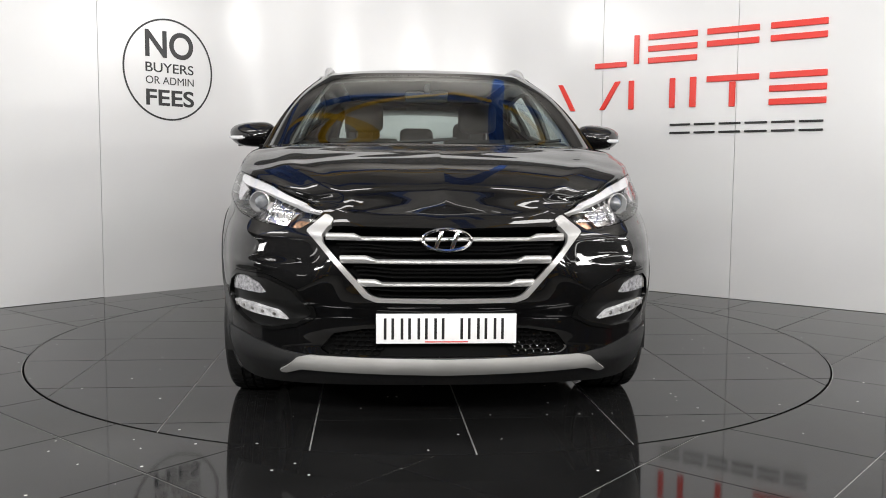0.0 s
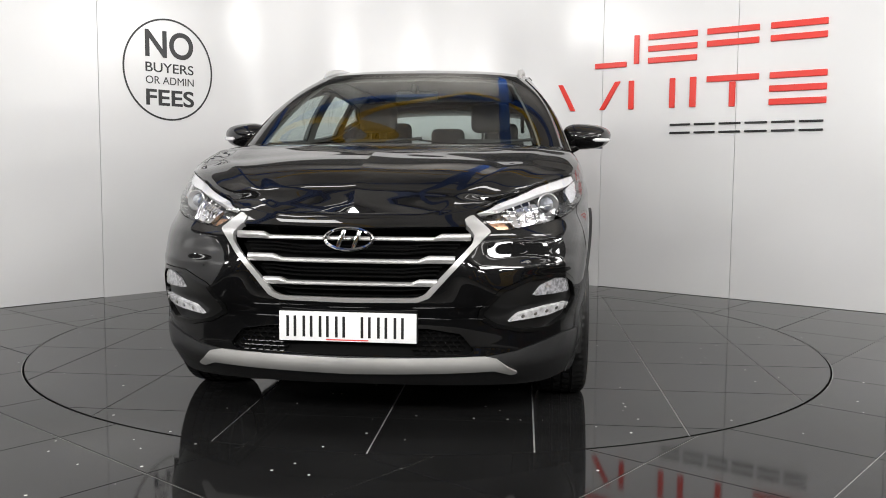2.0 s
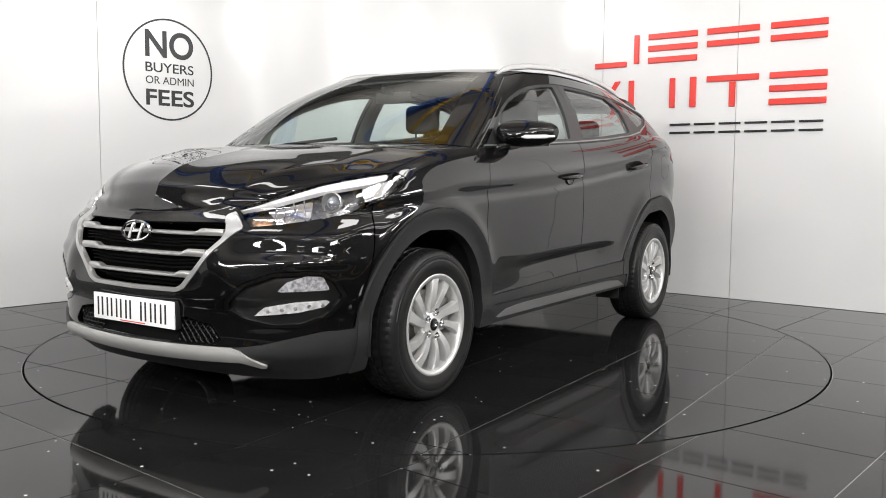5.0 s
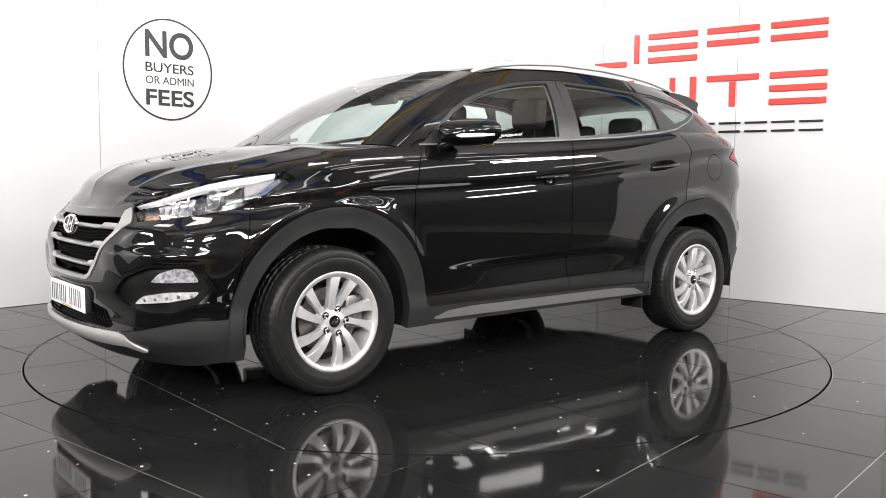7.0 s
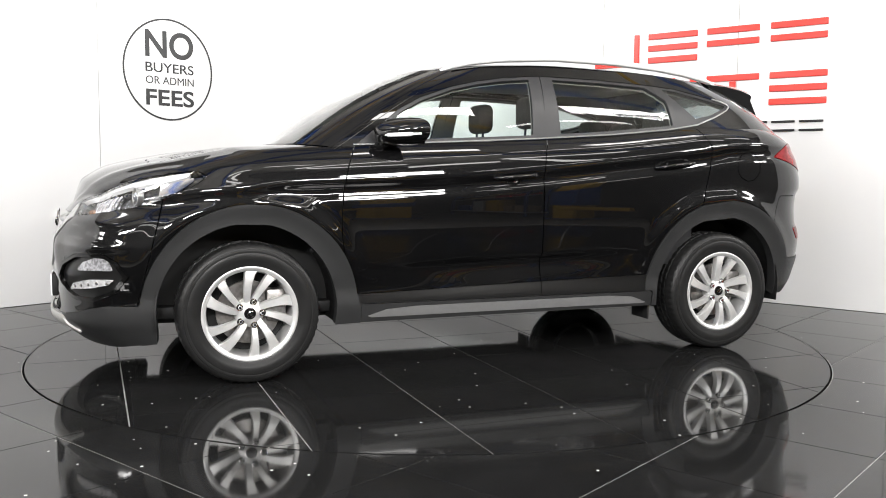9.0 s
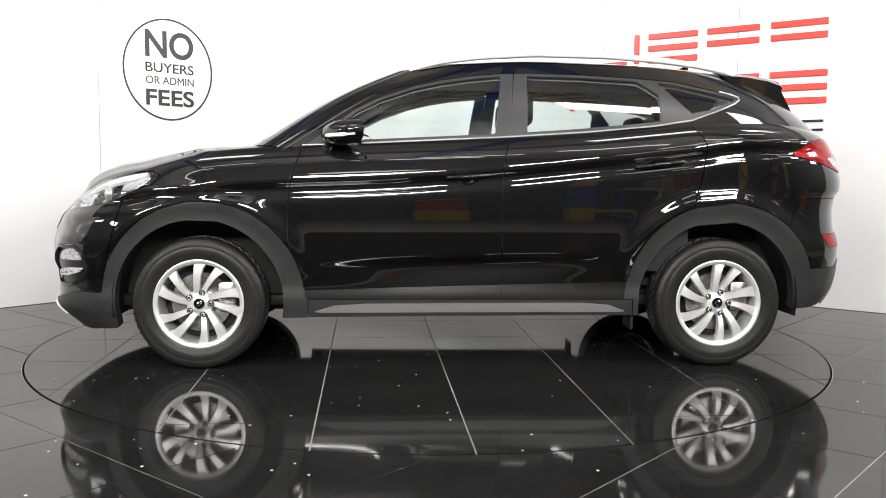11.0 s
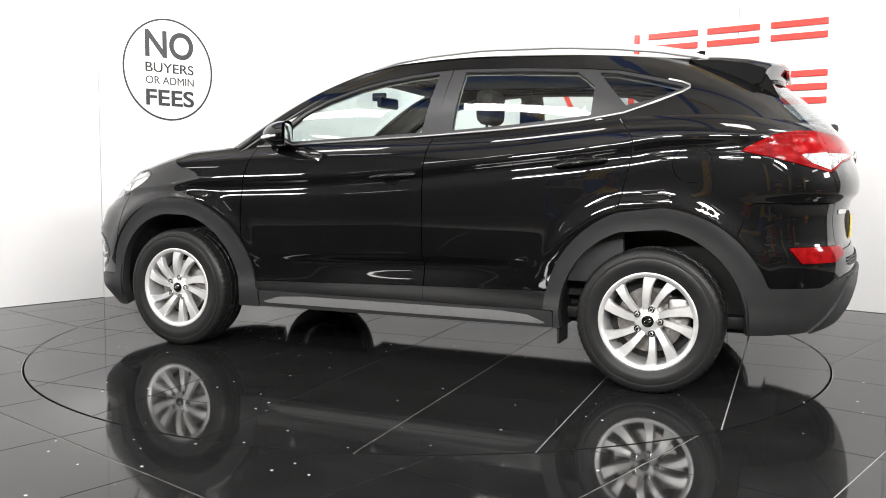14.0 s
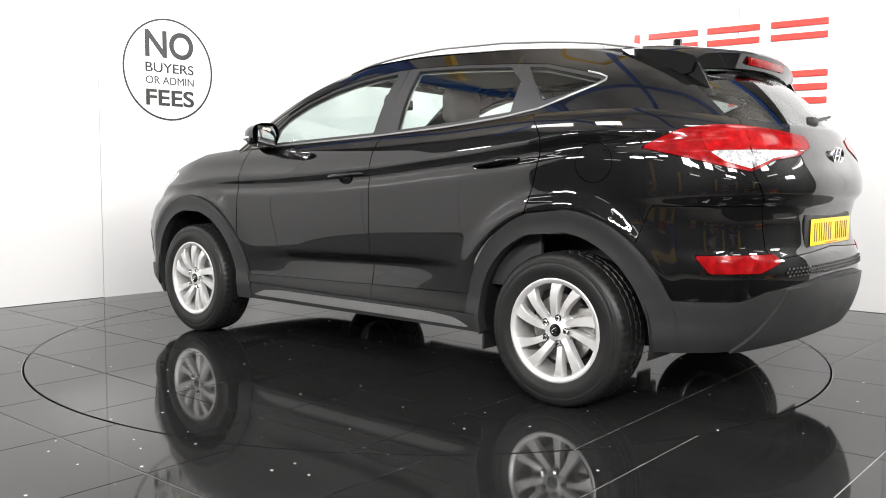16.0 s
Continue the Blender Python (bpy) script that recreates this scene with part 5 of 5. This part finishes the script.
# ---- mirrors, handles, rails, wipers ----
for flip in (False, True):
    s = -1 if flip else 1
    ms = Matrix.Diagonal((1, s, 1, 1))
    bm = bmesh.new()
    rows = []
    for i in range(17):
        t = i / 16
        x = 0.575 + 0.155 * t
        k = (1 - max(t - 0.15, 0) ** 2.2 / 0.85**2.2) ** 0.5 if t < 1 else 0.02
        k = max(k, 0.06)
        row = []
        for j in range(28):
            a = math.tau * j / 28
            cy, cz = math.copysign(abs(math.cos(a)) ** 0.72, math.cos(a)), math.copysign(abs(math.sin(a)) ** 0.80, math.sin(a))
            wy = 0.128 * k * (1 + 0.10 * cz)
            row.append(bm.verts.new((x, 0.950 + cy * wy - 0.018 * t, 1.198 + cz * (0.072 if cz > 0 else 0.063) * k * (1 - 0.12 * cy) - 0.01 * t)))
        rows.append(row)
    for a, b in zip(rows, rows[1:]):
        for j in range(28):
            bm.faces.new((a[j], a[(j + 1) % 28], b[(j + 1) % 28], b[j]))
    bm.faces.new(rows[-1])
    sweep = Matrix(((1, -0.38, 0, 0.38 * 0.89), (0, 1, 0, 0), (0, 0, 1, 0), (0, 0, 0, 1)))
    mirror = part("door_mirror", bm, M_PAINT, car, "gloss black door mirror with a bright strip", smooth=50, m=ms @ sweep)
    bm = prism([(-0.085, -0.055), (0.085, -0.06), (0.095, 0.02), (0.06, 0.06), (-0.085, 0.058)], 0.004, 0.002)
    part("mirror_glass", bm, M_CHROME, mirror, m=ms @ sweep @ Matrix.Translation((0.572, 0.950, 1.195)) @ TO_REAR)
    pts = []
    for k in np.linspace(0.30, 0.995, 16):
        t = 0.15 + 0.85 * (1 - k * k) ** (1 / 2.2)
        pts.append((0.577 + 0.155 * t, 0.952 - 0.018 * t + 0.127 * k, 1.190 - 0.01 * t))
    part("indicator", tube(pts, [0.004] * 2 + [0.009] * 12 + [0.005] * 2, 8, flat=1.1), M_STRIP, mirror, "bright indicator strip", m=ms @ sweep)
    bm = tube([(0.70, 0.80, 1.120), (0.69, 0.845, 1.128), (0.67, 0.89, 1.145)], [0.030, 0.026, 0.022], 10, up=(1, 0, 0))
    part("mirror_foot", bm, M_GLOSSBLACK, mirror, m=ms)
    for hx, hz, tilt in ((-0.035, 0.985, 0.035), (-1.005, 1.052, 0.06)):
        bm = bmesh.new()
        pts = [(hx + 0.125 - 0.25 * u, shell_y(hx + 0.125 - 0.25 * u, hz) + 0.004 + 0.030 * math.sin(math.pi * min(max(u, 0.0), 1)) ** 0.5, hz + tilt * (u - 0.5) * 0.5) for u in np.linspace(0, 1, 15)]
        tube(pts, [0.008] + [0.013] * 4 + [0.014] * 5 + [0.013] * 4 + [0.008], 10, flat=0.9, bm=bm)
        handle = part("door_handle", bm, M_PAINT, car, "gloss black door handle", m=ms)
        cup = revolve([(0.0005, -0.006), (0.03, -0.004), (0.045, 0.0), (0.048, 0.002)], 24)
        for v in cup.verts:
            v.co.z *= 0.8
        part("finger_cup", cup, M_GLOSSBLACK, handle, m=ms @ Matrix.Translation((hx + 0.01, shell_y(hx, hz) + 0.001, hz - 0.006)))
    rail = [(0.27, 0.575, 1.545), (0.21, 0.572, 1.572), (0.10, 0.570, 1.600), (-0.1, 0.570, 1.626), (-0.4, 0.575, 1.645), (-0.8, 0.572, 1.641), (-1.1, 0.562, 1.622), (-1.3, 0.552, 1.600), (-1.44, 0.545, 1.575), (-1.52, 0.540, 1.552)]
    rail = resample(rail, 40)
    part("roof_rail", tube([tuple(p) for p in rail], [0.009] * 2 + [0.0155] * 36 + [0.009] * 2, 8, flat=1.15), M_RAIL, car, "satin silver roof rail", m=ms)
for y0, y1, xx in ((0.12, -0.52, 0.02), (0.66, 0.10, 0.0)):
    pts = [(1.075 + xx * 0.5 - 0.11 * (yy / 0.7) ** 2, yy, 1.170 - 0.006 * k) for k, yy in enumerate(np.linspace(y0, y1, 9))]
    part("wiper", tube(pts, 0.009, 6), M_DARK, car, "black windscreen wiper")

# ---- cabin ----
cabin = part("floor_pan", box(3.7, 1.35, 0.06, 0, 0, 0.32, 0.01), M_DARK, car, "dark underside")
part("underbody_tray", box(1.75, 1.58, 0.05, -0.03, 0, 0.29, 0.02), M_DARK, car)
part("headlining", box(1.5, 0.98, 0.012, -0.62, 0, 1.545, 0.004), M_LINER, car)
bm = bmesh.new()
rows = []
for k in range(25):
    y = -0.70 + 1.40 * k / 24
    b = 0.035 * math.exp(-((y + 0.36) / 0.2) ** 2)
    rows.append([bm.verts.new(v) for v in ((1.0, y, 1.075), (0.88, y, 1.095 + b), (0.72, y, 1.090 + b), (0.62, y, 1.045), (0.60, y, 0.90), (0.70, y, 0.60), (1.0, y, 0.60))])
for a, b in zip(rows, rows[1:]):
    for i in range(7):
        bm.faces.new((a[i], a[(i + 1) % 7], b[(i + 1) % 7], b[i]))
bm.faces.new(rows[0]), bm.faces.new(rows[-1])
part("dashboard", bm, M_CABIN, car, "dark grey dashboard")
bm = bmesh.new()
for k in range(32):
    a0_, a1_ = math.tau * k / 32, math.tau * (k + 1) / 32
    tube([(0, 0.185 * math.cos(a0_), 0.185 * math.sin(a0_)), (0, 0.185 * math.cos(a1_), 0.185 * math.sin(a1_))], 0.016, 6, bm=bm, up=(1, 0, 0))
box(0.03, 0.14, 0.11, 0, 0, 0, 0.01, bm=bm)
box(0.02, 0.34, 0.03, 0, 0, 0, bm=bm)
part("steering_wheel", bm, M_CABIN, car, "black steering wheel", m=pose(0.50, -0.37, 0.985, 0, -24, 0))
part("rear_view_mirror", box(0.035, 0.24, 0.065, 0.44, 0, 1.425, 0.012), M_DARK, car)
part("mirror_stem", box(0.09, 0.03, 0.05, 0.50, 0, 1.465, 0.008), M_DARK, car)
for s in (1, -1):
    part("door_card", box(1.9, 0.03, 0.62, -0.25, s * 0.80, 0.80, 0.01), M_CABIN, car)


def seat_shape(w, bolster=0.035):
    """Cushion, back and headrest of one seat, in three meshes."""
    out = []
    for kind in range(2):
        bm = bmesh.new()
        n, mrow = 15, 15
        rows = []
        for i in range(n):
            t = i / (n - 1)
            row = []
            for j in range(mrow):
                y = -w / 2 + w * j / (mrow - 1)
                e = abs(y) / (w / 2)
                roll = bolster * max(e - 0.55, 0) / 0.45 * (1 - 0.5 * max(e - 0.9, 0) / 0.1)
                if kind == 0:
                    row.append(bm.verts.new((0.24 - 0.50 * t, y, 0.60 - 0.03 * t + roll - 0.05 * max(0.12 - t, 0) / 0.12)))
                else:
                    taper = 1 - 0.18 * t**2
                    row.append(bm.verts.new((-0.20 - 0.20 * t + roll, y * taper, 0.58 + 0.62 * t)))
            rows.append(row)
        for a, b in zip(rows, rows[1:]):
            for p in range(mrow - 1):
                bm.faces.new((a[p], a[p + 1], b[p + 1], b[p]))
        geom = bmesh.ops.extrude_face_region(bm, geom=list(bm.faces))
        d = Vector((0, 0, -0.13)) if kind == 0 else Vector((-0.11, 0, 0.0))
        bmesh.ops.translate(bm, vec=d, verts=[v for v in geom["geom"] if isinstance(v, bmesh.types.BMVert)])
        out.append(bm)
    bm = box(0.10, 0.25, 0.19, -0.43, 0, 1.335, 0.045, 3)
    for dy in (-0.05, 0.05):
        tube([(-0.42, dy, 1.17), (-0.43, dy, 1.28)], 0.007, 6, bm=bm)
    out.append(bm)
    return out


for sx, sy, w in ((0.06, 0.37, 0.52), (0.06, -0.37, 0.52), (-0.80, 0.40, 0.56), (-0.80, -0.40, 0.56), (-0.80, 0.0, 0.30)):
    st = new("seat")
    st.parent = car
    st.matrix_basis = pose(sx, sy, 0.02 if sx > 0 else (-0.06 if sy else -0.10))
    for nm, bm in zip(("cushion", "backrest", "headrest"), seat_shape(w)):
        part(nm, bm, M_SEAT, st, smooth=60)
part("parcel_shelf", box(0.55, 1.1, 0.02, -1.55, 0, 1.02, 0.006), M_CABIN, car)

# ---- wheels ----
R_T = 0.3375


def make_wheel():
    w = new("wheel")
    prof = [(0.222, -0.095), (0.236, -0.104), (0.262, -0.112), (0.295, -0.114), (0.322, -0.108), (0.337, -0.098), (0.343, -0.092)]
    prof = [(r, y) for r, y in prof] + [(0.346, -0.083), (0.3485, -0.070), (0.3495, -0.046), (0.3425, -0.044), (0.3425, -0.036), (0.350, -0.034), (0.350, -0.006), (0.343, -0.004), (0.343, 0.004), (0.350, 0.006),
            (0.350, 0.034), (0.3425, 0.036), (0.3425, 0.044), (0.3495, 0.046), (0.3485, 0.070), (0.346, 0.083)]
    prof += [(0.343, 0.092), (0.337, 0.098), (0.325, 0.1065), (0.318, 0.1075), (0.316, 0.1105), (0.306, 0.1125), (0.302, 0.1115), (0.295, 0.114), (0.268, 0.1135), (0.262, 0.111), (0.250, 0.109), (0.240, 0.106), (0.234, 0.104), (0.222, 0.095)]

    def blocks(k, j):
        return -0.0045 if 8 <= j <= 9 and k % 3 == 0 or 21 <= j <= 23 and k % 3 == 0 or 12 <= j <= 13 and k % 4 == 0 or 16 <= j <= 17 and k % 4 == 2 else 0.0
    prof = [(r * 0.960, y) for r, y in prof]
    tyre = part("tyre", revolve(prof, 180, bump=blocks), M_RUBBER, w, "black rubber tyre", smooth=32)
    rim = new("rim")
    rim.parent = w
    rim["label"] = "silver ten-spoke alloy rim"
    part("barrel", revolve([(0.219, 0.098), (0.2255, 0.1015), (0.2260, 0.1055), (0.222, 0.1075), (0.217, 0.1065), (0.206, 0.1025), (0.203, 0.098), (0.200, 0.080), (0.197, 0.055), (0.193, 0.02), (0.190, -0.09)], 96), M_ALLOY, rim, smooth=50)
    part("hub", revolve([(0.0005, 0.090), (0.030, 0.090), (0.034, 0.088), (0.050, 0.084), (0.062, 0.078), (0.068, 0.068), (0.070, 0.03)], 48), M_ALLOY, rim, smooth=50)
    # five pairs of blades that lean and widen towards the rim
    broad = ((0.045, 78, 0.0150), (0.085, 82, 0.0165), (0.125, 85.5, 0.0190), (0.165, 88.5, 0.0225), (0.192, 90.5, 0.0260), (0.209, 92, 0.0310))
    thin = ((0.046, 107, 0.0135), (0.085, 111.5, 0.0140), (0.125, 115, 0.0160), (0.165, 118, 0.0195), (0.192, 120, 0.0230), (0.209, 121, 0.0290))
    for pair in range(5):
        for path, drop in ((broad, 0.0), (thin, 0.004)):
            n = 22
            ts = [len(path[1:]) * i / n for i in range(n + 1)]
            pts = []
            for t in ts:
                r, a, hw = (float(curve(*[(k, p[c]) for k, p in enumerate(path)])(t)) for c in range(3))
                a = math.radians(a + 72 * pair)
                pts.append((Vector((r * math.cos(a), 0, r * math.sin(a))), r, hw))
            bm = bmesh.new()
            rows = []
            for i, (c, r, hw) in enumerate(pts):
                ahead = pts[min(i + 1, n)][0] - pts[max(i - 1, 0)][0]
                side_v = Vector((-ahead.z, 0, ahead.x)).normalized()
                t = (r - 0.05) / 0.165
                y = 0.082 + 0.012 * math.sin(math.pi * t) + 0.012 * t - drop
                sec = [(-hw, y - 0.036), (-hw, y - 0.007), (-hw * 0.84, y - 0.001), (hw * 0.84, y), (hw, y - 0.005), (hw, y - 0.036)]
                rows.append([bm.verts.new(c + side_v * u + Vector((0, v, 0))) for u, v in sec])
            for p, q in zip(rows, rows[1:]):
                for i in range(6):
                    bm.faces.new((p[i], p[(i + 1) % 6], q[(i + 1) % 6], q[i]))
            bm.faces.new(rows[0]), bm.faces.new(rows[-1])
            bmesh.ops.recalc_face_normals(bm, faces=bm.faces[:])
            part("spoke", bm, M_ALLOY, rim, smooth=35)
    for k in range(5):
        a = math.tau * k / 5 + 0.59
        m = Matrix.Translation((0.057 * math.cos(a), 0.086, 0.057 * math.sin(a)))
        part("lug_nut", revolve([(0.0005, 0.018), (0.006, 0.018), (0.0095, 0.014), (0.0100, 0.0), (0.0150, -0.001), (0.0160, 0.006), (0.0165, 0.008)], 12), M_CHROME, rim, m=m)
    part("centre_cap", revolve([(0.0005, 0.0945), (0.022, 0.0945), (0.027, 0.093), (0.0285, 0.088)], 32), M_GLOSSBLACK, rim, "black centre cap")
    bm = bmesh.new()
    for a, b in ((0.017, 0.008),):
        tube([(a * math.cos(math.tau * k / 24), 0.0955, b * math.sin(math.tau * k / 24)) for k in range(25)], 0.0016, 5, bm=bm, up=(0, 1, 0))
    tube([(-0.006, 0.0955, -0.006), (0.006, 0.0955, 0.006)], 0.002, 5, bm=bm)
    part("cap_mark", bm, M_CHROME, rim, m=pose(0, 0, 0, 0, 35, 0))
    part("brake_disc", revolve([(0.06, 0.028), (0.075, 0.030), (0.150, 0.030), (0.150, 0.008), (0.06, 0.008)], 64), M_STEEL, w, "steel brake disc")
    part("brake_caliper", box(0.10, 0.07, 0.16, -0.13, 0.02, 0.03, 0.02), M_STEEL, w)
    part("wheel_back", revolve([(0.0005, -0.02), (0.19, -0.02)], 32), M_DARK, w)
    return w


wheel = make_wheel()
wheel.parent = car
wheel.matrix_basis = pose(WB, 0.808, R_T - 0.002, 0, 0, 0)
for x, s, a in ((-WB, 1, 0), (WB, -1, 40), (-WB, -1, 25)):
    copy_thing(wheel, pose(x, s * 0.808, R_T - 0.002, 0, a, 0 if s > 0 else 180)).parent = car
# wheel housings, flaps
for x in (WB, -WB):
    for s in (1, -1):
        bm = bmesh.new()
        rows = []
        for k in range(25):
            a = math.pi * (-0.06 + 1.12 * k / 24)
            rows.append([bm.verts.new((x + 0.435 * math.cos(a), s * y, 0.343 + 0.435 * math.sin(a))) for y in (0.885, 0.60)])
        for p, q in zip(rows, rows[1:]):
            bm.faces.new((p[0], p[1], q[1], q[0]))
        bm.faces.new([r[1] for r in rows])
        part("wheel_housing", bm, M_DARK, car, smooth=60)
for s in (1, -1):
    part("air_flap", box(0.012, 0.16, 0.10, -0.90, s * 0.76, 0.235, 0.003), M_DARK, car)

# ---- tiles, last ----
lay(turntable, 1.2, -0.01, 0.01, True, TABLE_R)
lay(floor, 49.0, -0.07, -0.90, False, 6.5)
# the hall's bare concrete behind the stage
slab = tagged(new("hall_floor"), kind="structure")
for sx, sy, x, y in ((16.4, 5.0, 0, -7.4), (3.0, 9.0, -6.7, -0.4), (3.0, 9.0, 6.7, -0.4)):
    part("slab", box(sx, sy, 0.02, x, y, -0.002), M_CONCRETE, slab)
# the stage's far tiles, joined
far = bmesh.new()
c, s = math.cos(radians(49)), math.sin(radians(49))
for i in range(-22, 22):
    for j in range(-22, 22):
        u, v = -0.07 + (i + 0.5) * T, -0.90 + (j + 0.5) * T
        x, y = c * u - s * v, s * u + c * v
        p = Vector((x, y, 0))
        if math.hypot(x, y) < 3 or abs(x) > 5.0 or y < -4.7 or y > 6.2 or keep(x, y) and abs(i) < 12 and abs(j) < 12:
            continue
        h = T / 2 - GROUT
        far.faces.new([far.verts.new((x + c * a - s * b, y + s * a + c * b, 0)) for a, b in ((-h, -h), (h, -h), (h, h), (-h, h))])
tagged(part("far_tiles", far, M_FLOOR, floor, smooth=0), kind="stuff")


def motions():
    centre = Matrix.Translation((0, 0, 0))
    walk(turntable, [(t, centre @ pose(0, 0, 0, 0, 0, a)) for t, a in TURN])
    walk(car, [(t, pose(0, 0, 0, 0, 0, a) @ pose(CAR_X, CAR_Y, 0)) for t, a in TURN])


motions()
